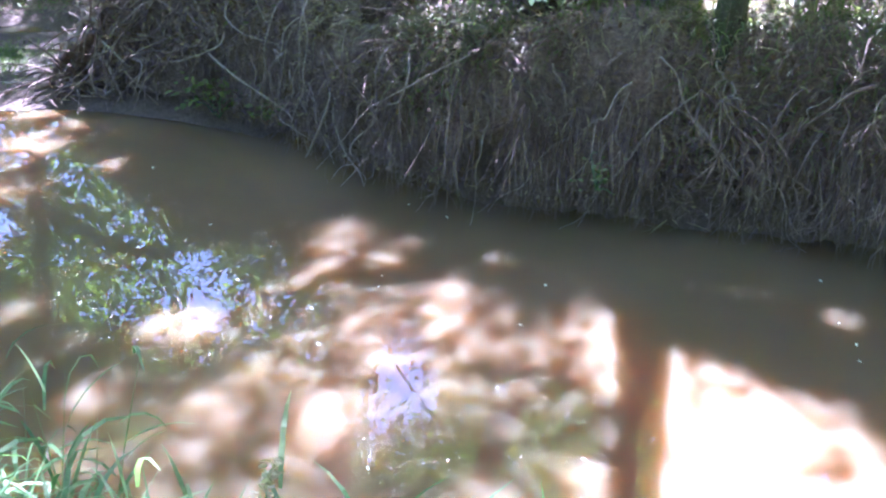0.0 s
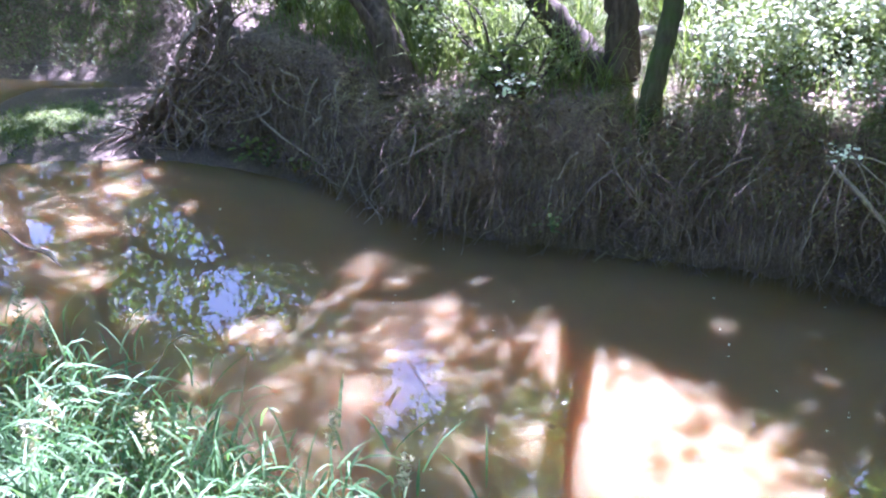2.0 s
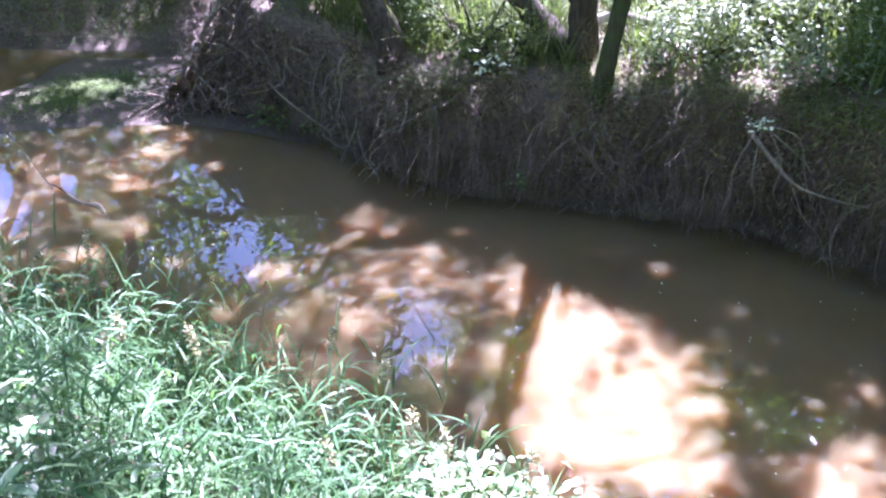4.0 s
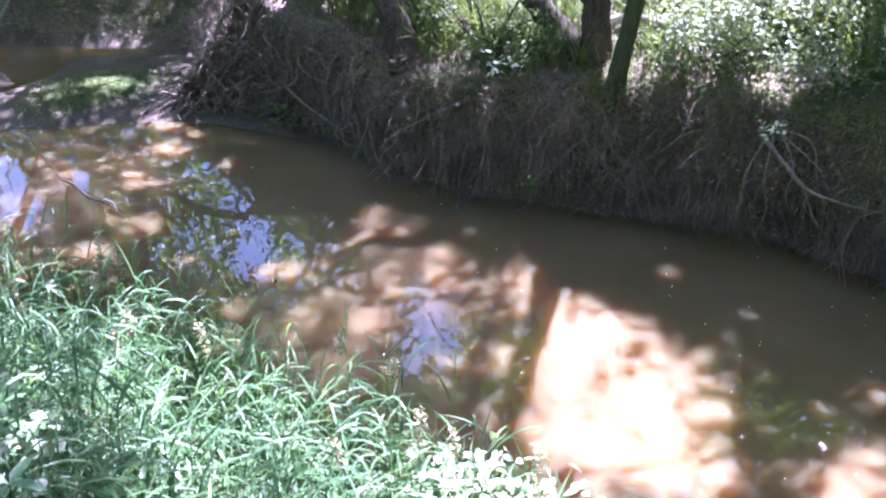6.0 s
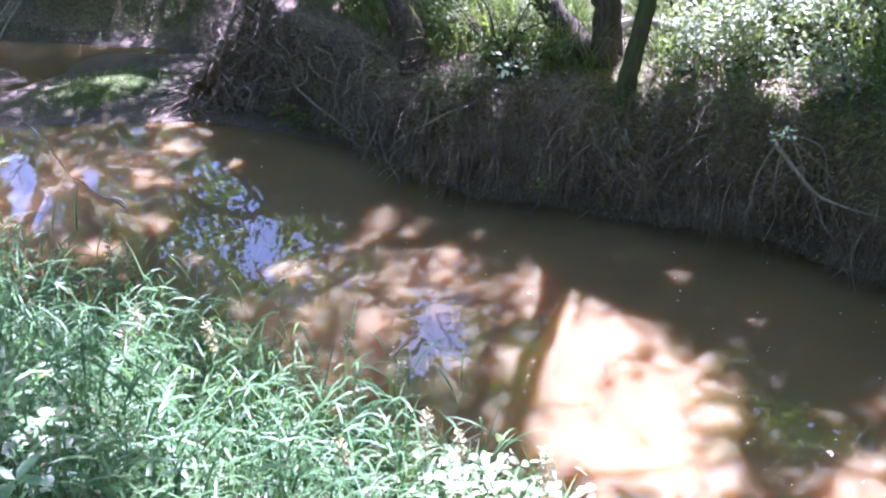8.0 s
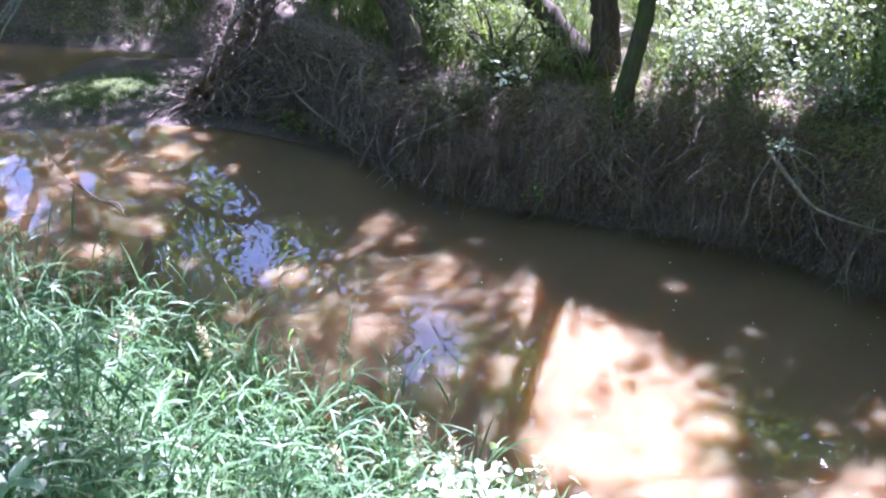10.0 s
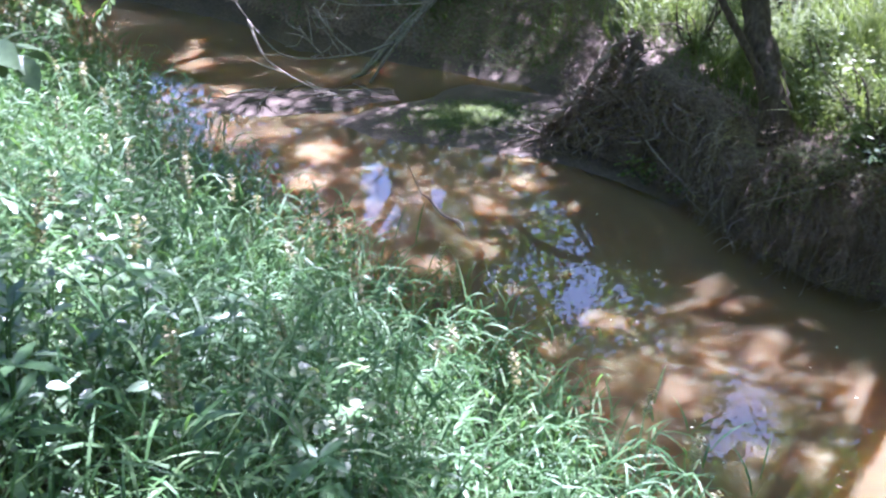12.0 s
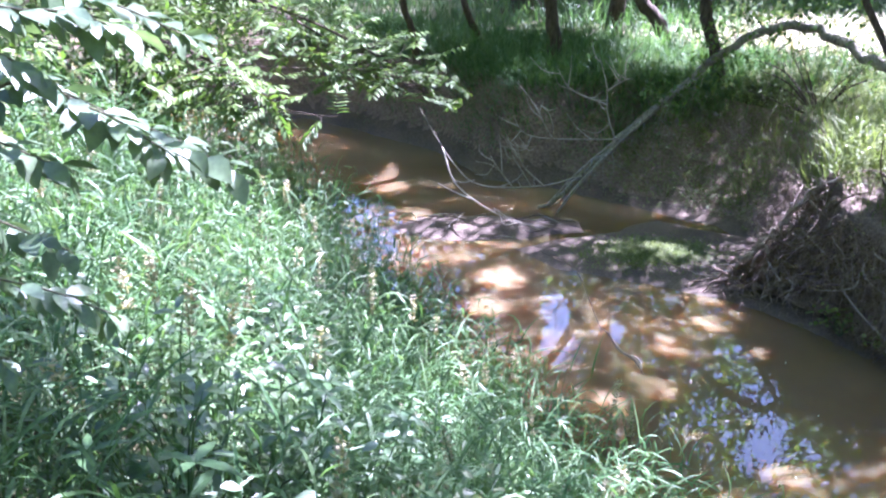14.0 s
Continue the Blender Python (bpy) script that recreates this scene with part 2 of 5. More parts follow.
# ---- lie of the land ----
FAR_EDGE = np.array([(60, -40), (14, -8), (6, 1.4), (4.2, 3.5), (3.2, 4.55), (2.6, 5.1), (2.0, 5.66), (1.2, 6.0), (0.58, 6.14), (0.0, 6.36), (-0.42, 6.72),
                     (-0.85, 7.3), (-1.35, 7.62), (-1.85, 7.95), (-2.1, 8.4), (-2.4, 9.1), (-3.0, 9.55), (-4.05, 9.6), (-5.05, 9.78), (-5.8, 9.66),
                     (-7.0, 10.4), (-8.45, 10.7), (-9.6, 10.9), (-12, 10.2), (-16, 7), (-22, 4), (-60, 2), (-320, 2), (-320, 320), (320, 320), (320, -40)])
BAR = np.array([(-0.72, 6.92), (-1.18, 7.22), (-1.65, 7.46), (-2.3, 7.68), (-3.1, 7.58), (-3.74, 7.46), (-4.4, 7.72), (-4.2, 8.25), (-3.8, 8.8), (-3.6, 9.5), (-2.4, 9.5), (-1.6, 8.4), (-0.9, 7.5)])
ISLAND = np.array([(-5.7, 7.55), (-5.0, 7.62), (-4.4, 8.1), (-4.0, 8.6), (-4.2, 8.85), (-4.9, 8.5), (-5.6, 8.0)])
NEAR_EDGE = np.array([(60, -44), (14, -12), (6, -2.2), (3, 0.7), (2, 1.6), (1.1, 2.35), (0.6, 2.65), (0.1, 2.95), (-0.2, 3.3), (-0.65, 3.7), (-1.1, 3.95),
                      (-2.0, 4.4), (-2.85, 4.85), (-3.6, 5.32), (-4.4, 5.9), (-5.4, 6.55), (-7.5, 7.85), (-9.0, 9.2), (-11, 8.9), (-15, 5), (-22, 1.5), (-60, -1), (-320, -1), (-320, -320), (320, -320), (320, -44)])


def inside(poly, x, y):
    """Signed distance to the outline of poly: positive inside."""
    x, y = np.asarray(x, float), np.asarray(y, float)
    best, odd = np.full(x.shape, 1e9), np.zeros(x.shape, bool)
    for (ax, ay), (bx, by) in zip(poly, np.roll(poly, -1, 0)):
        dx, dy = bx - ax, by - ay
        s = np.clip(((x - ax) * dx + (y - ay) * dy) / (dx * dx + dy * dy), 0, 1)
        best = np.minimum(best, np.hypot(x - ax - s * dx, y - ay - s * dy))
        with np.errstate(divide="ignore", invalid="ignore"):
            odd ^= ((ay > y) != (by > y)) & (x < (bx - ax) * (y - ay) / (by - ay + 1e-12) + ax)
    return np.where(odd, best, -best)


def ease(a):
    a = np.clip(a, 0, 1)
    return a * a * (3 - 2 * a)


WAVES = [(rng.uniform(0, 6.3), rng.uniform(0, 6.3), rng.uniform(0, 6.3)) for _ in range(40)]


def rough(x, y, scale, octaves=4):
    """Cheap smooth noise, about -1 to 1."""
    v, amp = 0.0, 1.0
    for o in range(octaves):
        for j in range(4):
            a, ph, ph2 = WAVES[(o * 7 + j * 3) % 40]
            v = v + amp * 0.35 * np.sin((x * np.cos(a) + y * np.sin(a)) * scale + ph + 1.3 * np.sin((y * np.cos(a * 1.7) - x * np.sin(a * 1.7)) * scale * 0.7 + ph2))
        scale, amp = scale * 2.1, amp * 0.5
    return v


def land(x, y):
    x, y = np.asarray(x, float), np.asarray(y, float)
    d = inside(FAR_EDGE, x, y) + 0.05 * rough(x, y, 5.0) * np.interp(x, [-3.0, -1.8], [0.6, 1.0])
    wide = np.interp(x, [-9.0, -5.2, -4.2, -3.0, -2.2, -1.5], [0.55, 0.75, 1.7, 2.4, 1.0, 0.24])
    lip = np.interp(x, [-3, -2.0, -1.6, -0.5, 0.0, 1.5, 3.0], [0.95, 1.0, 0.95, 0.70, 0.74, 0.90, 0.97])
    far = ease((d + 0.05) / wide) * lip + 0.36 * (1 - np.exp(-np.maximum(d, 0) / 1.6)) - 0.03
    far = np.where(d > -0.06, far, -9) + 0.04 * rough(x, y, 2.3) * ease(d / 0.8)
    bar = inside(BAR, x, y) + 0.03 * rough(x, y, 6.0)
    barz = np.where(bar > -0.3, -0.025 + 0.085 * ease((bar + 0.05) / 0.4) + 0.05 * np.exp(-((x + 3.0) ** 2 / 0.6 + (y - 8.3) ** 2 / 0.3)) + np.minimum(bar, 0) * 0.5, -9)
    isl = inside(ISLAND, x, y) + 0.05 * rough(x, y, 5.0)
    islz = np.where(isl > -0.3, 0.01 + 0.07 * ease(isl / 0.25) + np.minimum(isl, 0) * 0.4, -9)
    n = inside(NEAR_EDGE, x, y) + 0.06 * rough(x, y, 4.0)
    near = np.where(n > -0.1, ease((n + 0.1) / 3.2) * 1.55 + 0.05 * rough(x, y, 2.0) * ease(n), -9)
    near = np.where((n > -0.6) & (n <= -0.1), (n + 0.1) * 0.9, near)
    bed = -0.45 + 0 * x
    return np.maximum.reduce([far, barz, islz, near, bed])


def axis(lo, hi, step, end_lo, end_hi):
    mid = np.arange(lo, hi + step / 2, step)
    grow = step * 1.22 ** np.arange(1, 60)
    up_, down = hi + np.cumsum(grow), lo - np.cumsum(grow)
    return np.concatenate([down[down > end_lo][::-1], mid, up_[up_ < end_hi]])


xs, ys = axis(-9.0, 3.6, 0.045, -290, 290), axis(1.8, 11.2, 0.045, -290, 290)
gx, gy = np.meshgrid(xs, ys)
gz = land(gx, gy)
fx, fy = gx + 0, gy + 0
steep = (inside(FAR_EDGE, gx, gy) > -0.1) & (inside(FAR_EDGE, gx, gy) < 0.3) & (gx > -2.2) & (gx < 3.6)
fx = np.where(steep, gx + 0.03 * rough(gx * 1.0 + gz * 3, gy + gz * 5, 9.0), fx)
fy = np.where(steep, gy + 0.05 * rough(gx + gz * 4, gy - gz * 6, 8.0), fy)
e_ = 0.02
inx = (inside(FAR_EDGE, gx + e_, gy) - inside(FAR_EDGE, gx - e_, gy)) / (2 * e_)
iny = (inside(FAR_EDGE, gx, gy + e_) - inside(FAR_EDGE, gx, gy - e_)) / (2 * e_)
under = np.where(steep, np.exp(-((gz - 0.12) / 0.22) ** 2), 0.0) * (0.14 + 0.06 * rough(gx, gy, 4.0))
fx, fy = fx + inx * under, fy + iny * under
nx, ny = len(xs), len(ys)
k = (np.arange(ny - 1) * nx)[:, None] + np.arange(nx - 1)[None]
quads = np.stack([k, k + 1, k + nx + 1, k + nx], 2).reshape(-1, 4)
zc = gz.ravel()[quads].mean(1)
cx, cy = gx.ravel()[quads].mean(1), gy.ravel()[quads].mean(1)
on_bank = inside(FAR_EDGE, cx, cy)
low = (zc < 0.22) & (on_bank < 0.25)
face_soil = (on_bank > -0.15) & (on_bank < 0.75)
which = np.where(low, 1, np.where(face_soil | ((cx < -2) & (on_bank > 0) & (on_bank < 1.6)), 0, 2))
ground = new("ground", mesh_np("ground", np.stack([fx, fy, gz], 2).reshape(-1, 3), quads, [SOIL, MUD, TURF], which, True))
tagged(ground, "dark eroded stream bank soil with mud and grassy top", "ground", kind="structure")

wx, wy = np.meshgrid(np.linspace(-60, 40, 41), np.linspace(-40, 30, 29))
k = (np.arange(28) * 41)[:, None] + np.arange(40)[None]
water = new("water", mesh_np("water", np.stack([wx, wy, 0 * wx], 2).reshape(-1, 3), np.stack([k, k + 1, k + 42, k + 41], 2).reshape(-1, 4), WATER, smooth=True))
tagged(water, "still brown muddy stream water reflecting sky and trees", "water", kind="structure")


# ---- trees on the far bank ----
# Water outline fitted to the camera's view, where crown leaves are cut away for sun.
DAPPLED = np.array([(-2.75, 7.42), (-2.2, 7.62), (-1.62, 7.02), (-1.42, 6.5), (-1.15, 6.05), (-0.8, 5.98), (-0.5, 6.16), (-0.3, 6.1), (0.05, 5.52), (0.66, 5.46), (0.95, 5.08), (1.24, 4.6), (1.55, 4.3),
                    (1.46, 3.6), (1.42, 2.9), (1.1, 2.3), (-0.3, 2.9), (-1.0, 3.9), (-3.6, 5.3), (-4.7, 6.2), (-4.3, 7.1), (-3.2, 7.2)])
# Wider cuts in the crowns that light chosen spots of water (x, y, half length along the streaks, half width).
POOLS = [(-2.45, 7.66, 0.10, 0.14), (-4.07, 7.05, 0.26, 0.3), (-3.8, 6.45, 0.22, 0.25), (-6.6, 8.8, 0.22, 0.4), (-5.6, 8.0, 0.16, 0.3), (-7.0, 9.4, 0.1, 0.35), (-0.5, 6.03, 0.14, 0.12), (-0.53, 5.66, 0.16, 0.10),
         (-0.05, 5.42, 0.18, 0.13), (0.56, 5.24, 0.26, 0.09), (-0.47, 4.78, 0.16, 0.10), (-2.05, 5.88, 0.12, 0.2), (-2.25, 5.52, 0.14, 0.2), (-1.32, 4.9, 0.16, 0.14), (-1.05, 5.3, 0.16, 0.16), (1.94, 3.34, 0.36, 0.24), (2.24, 4.0, 0.16, 0.06), (0.24, 3.9, 0.26, 0.07),
         (-2.2, 7.15, 0.12, 0.16), (-2.3, 6.6, 0.12, 0.22), (-1.72, 6.9, 0.14, 0.09)]
# Cuts in the crowns that light chosen spots of the near bank and of the far bank (x, y, height of the ground, half
# widths).
NEAR_LIGHT = [(0.25, 2.8, 0.5, 0.4, 0.25), (-1.1, 3.05, 0.8, 0.6, 0.28), (-2.05, 2.0, 1.7, 0.14, 0.2), (-2.3, 2.3, 1.6, 0.26, 0.2), (-2.65, 2.2, 1.9, 0.28, 0.28), (-3.6, 3.4, 1.2, 0.6, 0.45), (-5.6, 4.6, 1.4, 0.9, 0.6), (-1.4, 3.9, 0.5, 0.5, 0.15),
              (-0.3, 3.05, 0.6, 0.5, 0.3), (-1.25, 2.25, 1.2, 0.14, 0.12), (-3.0, 4.5, 0.6, 0.7, 0.3), (-0.6, 3.3, 0.6, 0.4, 0.25), (-1.9, 3.9, 0.6, 0.6, 0.3), (-0.8, 2.6, 1.0, 0.3, 0.2), (-4.2, 2.4, 1.6, 1.0, 0.5), (-7.5, 6.5, 1.3, 1.0, 0.7)]
FAR_LIGHT = [(1.9, 7.0, 1.1, 0.9, 0.9), (1.12, 6.6, 0.95, 0.16, 0.35), (1.2, 8.2, 1.2, 1.0, 1.2), (-3.0, 8.3, 0.1, 0.2, 0.2), (-1.9, 8.0, 0.6, 0.07, 0.08), (-2.35, 7.72, 0.1, 0.13, 0.07), (-0.4, 8.9, 1.2, 0.9, 0.7), (-1.25, 8.6, 1.3, 0.7, 0.5), (-2.5, 15, 1.2, 2.4, 2.4), (1.14, 7.15, 1.1, 0.25, 0.65), (0.4, 6.95, 1.1, 0.6, 0.4), (-1.6, 11.5, 1.2, 0.8, 0.8),
             (1.75, 6.35, 1.0, 0.6, 0.4), (2.2, 6.1, 1.0, 0.4, 0.3), (-2.8, 12.5, 1.3, 1.5, 0.6), (-5.8, 13.9, 1.3, 2.0, 1.2), (-4.9, 12.9, 1.3, 1.0, 0.8), (-4.2, 11.7, 1.3, 0.8, 0.4), (-0.1, 6.6, 0.8, 0.15, 0.08), (-3.3, 14.3, 1.3, 1.0, 1.2)]
# Directions from the mirrored camera where leaves are cut to fit sky reflections to its view (bearing as x/y, rise as
# z/y, half widths).
MIRROR_GAPS = [(-0.015, 0.676, 0.048, 0.085), (-0.229, 0.534, 0.024, 0.08), (-0.064, 0.605, 0.012, 0.03), (-0.49, 0.508, 0.030, 0.05), (-0.43, 0.489, 0.026, 0.024), (0.38, 0.93, 0.05, 0.05)]


def sunlit(u, v):
    """How much sun the cut crowns let through to the water at (u, v), 0 to 1: long streaks turned to fit the camera's
    view.
    """
    way = np.interp(u, [-2.6, -0.4], [0.80, 0.36])
    along, across = (u + 1) * np.sin(way) + (v - 6) * np.cos(way), (u + 1) * np.cos(way) - (v - 6) * np.sin(way)
    streak = rough(along * 0.22, across, 32.0, 3)
    cluster = rough(u + 7, v + 3, 2.6, 2)
    rim = inside(DAPPLED, u, v) + 0.14 * streak
    pool = ease((u - 0.05) / 0.6) * ease((v - 3.3 - 0.2 * cluster) / 0.3)
    lit = 0.05 + 0.95 * ease((streak + 0.3 * cluster - 0.25 + 2.1 * pool) / 1.25) * (0.14 + 0.16 * ease((-0.7 - u) / 0.7) + 0.86 * pool)
    lit = lit * ease((rim + 0.05) / 0.42)
    for cx_, cy_, long_, wide_ in POOLS:
        a, c = (u - cx_) * np.sin(way) + (v - cy_) * np.cos(way), (u - cx_) * np.cos(way) - (v - cy_) * np.sin(way)
        lit = np.maximum(lit, (0.9 if long_ > 0.18 else 0.65 if cx_ < -1 else 0.45) * ease(1.25 - (a / long_) ** 2 - (c / wide_) ** 2 + 0.45 * streak))
    return lit


def leaf_cut(x, y, z):
    """True where leaves are left out so that sun patches and sky reflections land as fitted."""
    gap = np.zeros(x.shape, bool)
    for cx_, cy_, cz_, rx_, ry_ in NEAR_LIGHT + FAR_LIGHT:
        sx, sy = x - SUN.x / SUN.z * (z - cz_), y - SUN.y / SUN.z * (z - cz_)
        far_off = ((sx - cx_) / rx_) ** 2 + ((sy - cy_) / ry_) ** 2
        at = np.nonzero(far_off < 3.0)[0]
        gap[at] |= far_off[at] < 1 + 0.85 * rough(sx[at], sy[at], 14.0, 3)
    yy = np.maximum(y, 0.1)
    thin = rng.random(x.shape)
    for bx_, rise, wx_, wz_ in MIRROR_GAPS:
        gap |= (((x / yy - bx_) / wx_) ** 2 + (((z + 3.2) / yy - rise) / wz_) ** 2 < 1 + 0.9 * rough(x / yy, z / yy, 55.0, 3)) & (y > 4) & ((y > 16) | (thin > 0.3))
    u_, v_ = x - SUN.x / SUN.z * z, y - SUN.y / SUN.z * z
    over = np.nonzero((u_ > -8) & (u_ < 3) & (v_ > 2.2) & (v_ < 10))[0]
    keep = -np.log(np.maximum(sunlit(u_[over], v_[over]), 1e-3)) / 4.0
    gap[over] |= rng.random(len(over)) > keep
    u_, v_ = x - SUN.x / SUN.z * (z - 1.0), y - SUN.y / SUN.z * (z - 1.0)
    gap |= (u_ > -4.2) & (u_ < 0.9) & (v_ > 0.9) & (v_ < 4.6) & (inside(NEAR_EDGE, u_, v_) > 0.1) & (rough(u_ * 0.8 + v_ * 0.5, v_ - u_ * 0.5, 6.0, 3) > 0.5) & (np.hypot(u_ + 1.9, v_ - 2.0) > 1.0)
    return gap


def crown_leaves(tips, per, spread, size, mat, name, parent, flat=0.6):
    tips = np.asarray(tips)
    k_ = len(tips) * per
    along, across = rng.normal(0, spread * 1.7, k_), rng.normal(0, spread * 0.5, k_)
    turn = np.repeat(rng.normal(0.75, 0.35, len(tips)), per)
    c = np.repeat(tips, per, 0) + np.stack([along * np.cos(turn) - across * np.sin(turn), along * np.sin(turn) + across * np.cos(turn), rng.normal(0, spread * flat * 0.6, k_)], 1)
    c = c[~leaf_cut(c[:, 0], c[:, 1], c[:, 2])]
    n = len(c)
    way = random_ways(n, 0.6) + np.array([0, 0, -0.35])
    up = random_ways(n, 1.0) * 0.7 + np.array([0, 0, 1.0])
    ln = rng.uniform(0.7, 1.3, n) * size
    at = np.array(parent.matrix_basis.translation)
    return part("crown", diamonds(c - at, way, up, ln, ln * rng.uniform(0.45, 0.65, n)), mat, parent, smooth=False)


CROWN_SHIFT = np.array([0.2, 0.0, 0.0])  # moves the crowns so that their shade covers the water


def tree(base, stems, label, crown_at, crown_r, clumps, per=110, leaf=0.098, bark=None, group="", spread=0.33, limbs=8, extra=None):
    """stems: lists of points (from the base upwards) with a foot radius; crown_at: centre of the unseen crown, set for
    its shade; extra: leaf clumps added to block sun or sky.
    """
    ob = thing("tree", base, label, "tree", group)
    base = np.array(base, float)
    crown_at, crown_r = np.array(crown_at, float) + CROWN_SHIFT, np.array(crown_r, float)
    ends = []
    for pts, r in stems:
        pts = [np.array(q, float) for q in pts]
        rise_ = unit(unit(pts[-1] - pts[-2]) + np.array([0, 0, 0.6]))
        pts = pts + [pts[-1] + rise_ * 0.9, pts[-1] + rise_ * 1.9]
        path = smooth_path(pts, 6)
        path[1:] += rng.normal(size=(len(path) - 1, 3)) * r * 0.08
        flare = [r * 1.3, r * 1.05, r, r * 0.92, r * 0.75, r * 0.4, r * 0.15]
        part("trunk", tube(path - base, flare, 12, 0.03), bark or BARK, ob)
        ends.append((path, r))
    tips = []
    for k_ in range(clumps):
        a = rng.normal(size=3)
        a = a / np.linalg.norm(a) * rng.uniform(0.35, 1.0) ** 0.5
        tips.append(crown_at + crown_r * a)
    if extra is not None:
        e_at, e_r, e_n = extra
        tips += [np.array(e_at) + CROWN_SHIFT + np.array(e_r) * rng.uniform(-1, 1, 3) for _ in range(e_n)]
    tips = np.array(tips)
    pieces = []
    for k_ in range(min(limbs, len(tips))):
        path, r = ends[k_ % len(ends)]
        start = path[int(len(path) * rng.uniform(0.55, 0.95))]
        end = tips[k_]
        mid = (start + end) / 2 + rng.normal(size=3) * 0.2 + np.array([0, 0, 0.25])
        line = smooth_path([start, mid, end], 6)
        pieces.append(tube(line - base, [r * 0.16, r * 0.1, 0.004], 6))
    if pieces:
        part("limb", join(pieces), bark or BARK, ob)
    crown_leaves(tips, per, spread, leaf, CROWN, "crown", ob)
    return ob


tree((1.0, 6.6, 0.98), [([(1.0, 6.6, 0.9), (0.80, 6.8, 1.08), (0.58, 6.95, 1.3), (0.36, 7.02, 1.72), (0.22, 7.5, 2.9), (0.2, 8.6, 4.6)], 0.085), ([(1.03, 6.58, 0.9), (1.02, 6.62, 1.3), (0.95, 6.64, 1.78), (0.99, 6.66, 3.0), (1.0, 6.7, 4.6)], 0.092),
                          ([(1.03, 6.6, 1.25), (1.0, 6.62, 1.5), (1.07, 6.64, 1.9), (1.06, 6.7, 3.0), (1.05, 6.75, 4.6)], 0.035)],
     "multi-stemmed tree with rough brown bark on the bank", (0.3, 9.6, 6.6), (2.4, 2.3, 1.7), 4200, per=14, spread=0.11, leaf=0.066)
tree((1.04, 6.02, 0.85), [([(1.10, 6.2, 0.7), (1.14, 6.2, 1.05), (1.2, 6.25, 1.4), (1.27, 6.34, 1.9), (1.36, 6.9, 2.8), (1.5, 7.8, 4.0), (1.7, 8.6, 5.0)], 0.056)],
     "mossy slender tree standing at the bank edge", (2.9, 8.6, 6.4), (1.9, 2.4, 1.6), 240, bark=MOSSBARK, extra=((1.95, 8.9, 5.6), (0.5, 0.35, 0.2), 12))
tree((-0.3, 6.95, 0.84), [([(-0.3, 6.95, 0.72), (-0.36, 7.02, 1.05), (-0.5, 7.2, 1.3), (-0.66, 7.4, 1.9), (-0.75, 7.5, 4.0)], 0.1), ([(-0.28, 6.88, 0.78), (-0.45, 6.98, 1.15), (-0.92, 7.15, 1.78), (-1.6, 7.3, 2.9)], 0.028)],
     "dark-barked tree with a thin second stem on the bank", (-2.0, 9.8, 6.2), (2.2, 2.2, 1.7), 3200, per=14, spread=0.11, leaf=0.066)
tree((-3.7, 11.42, 1.25), [([(-3.7, 11.42, 1.1), (-3.75, 11.4, 1.5), (-3.92, 11.35, 2.05), (-4.1, 11.4, 4.0)], 0.075)], "slim dark tree behind the fallen branch", (-4.2, 11.6, 6.4), (2.4, 2.0, 1.6), 60)
tree((-5.91, 11.58, 1.1), [([(-5.91, 11.58, 0.95), (-5.96, 11.55, 1.5), (-6.02, 11.53, 2.1), (-6.0, 11.6, 4.5)], 0.085)], "straight slim tree with reddish brown bark", (-6.4, 13.6, 7.0), (2.4, 2.6, 1.8), 80)
tree((-8.4, 15.2, 1.15), [([(-8.4, 15.2, 1.0), (-8.4, 15.2, 1.8), (-8.3, 15.2, 5.0)], 0.27)], "thick old tree trunk in the meadow", (-7.6, 16.4, 7.6), (3.2, 2.4, 1.8), 150, extra=((-5.4, 17.5, 6.2), (3.4, 1.6, 2.6), 320))
tree((-6.1, 13.7, 1.3), [([(-6.1, 13.7, 1.1), (-6.07, 13.72, 1.7), (-5.8, 13.8, 4.5)], 0.12)], "dark tree trunk in the lit meadow", (-4.2, 14.2, 7.3), (2.8, 1.6, 1.4), 110)
tree((-5.0, 13.1, 1.35), [([(-5.0, 13.1, 1.15), (-5.15, 13.02, 1.6), (-5.45, 12.9, 2.0), (-6.4, 12.6, 4.0)], 0.09)], "leaning dark tree trunk in the lit meadow", (-6.0, 15.5, 6.8), (2.4, 2.0, 1.4), 60)
tree((-7.64, 10.95, 1.0), [([(-7.64, 10.95, 0.8), (-7.66, 10.8, 1.45), (-7.7, 10.6, 1.95), (-7.6, 10.2, 3.4)], 0.045)], "thin dark sapling on the far bank", (-7.4, 9.6, 5.0), (1.8, 1.6, 1.3), 40)
tree((-7.34, 12.3, 1.1), [([(-7.34, 12.3, 1.0), (-7.44, 12.1, 1.3), (-7.55, 11.9, 1.75), (-7.9, 11.6, 3.5)], 0.05)], "thin leaning sapling on the far bank", (-8.4, 10.8, 5.4), (1.8, 1.6, 1.3), 40)
# The next four trees stand out of view, added for their crowns' shade.
tree((4.6, 7.4, 1.2), [([(4.6, 7.4, 1.0), (4.6, 7.5, 2.0), (4.7, 7.8, 4.0)], 0.16)], "unseen broad tree added to shade the water by the bend", (4.4, 7.6, 6.0), (2.2, 2.4, 1.9), 230, extra=((3.3, 5.0, 5.2), (1.3, 1.0, 0.5), 100))
tree((7.5, 9.5, 1.3), [([(7.5, 9.5, 1.1), (7.5, 9.6, 2.0), (7.4, 9.8, 4.5)], 0.18)], "unseen broad tree added for shade farther along the bank", (6.9, 9.6, 6.8), (2.6, 2.6, 2.2), 60, limbs=6)
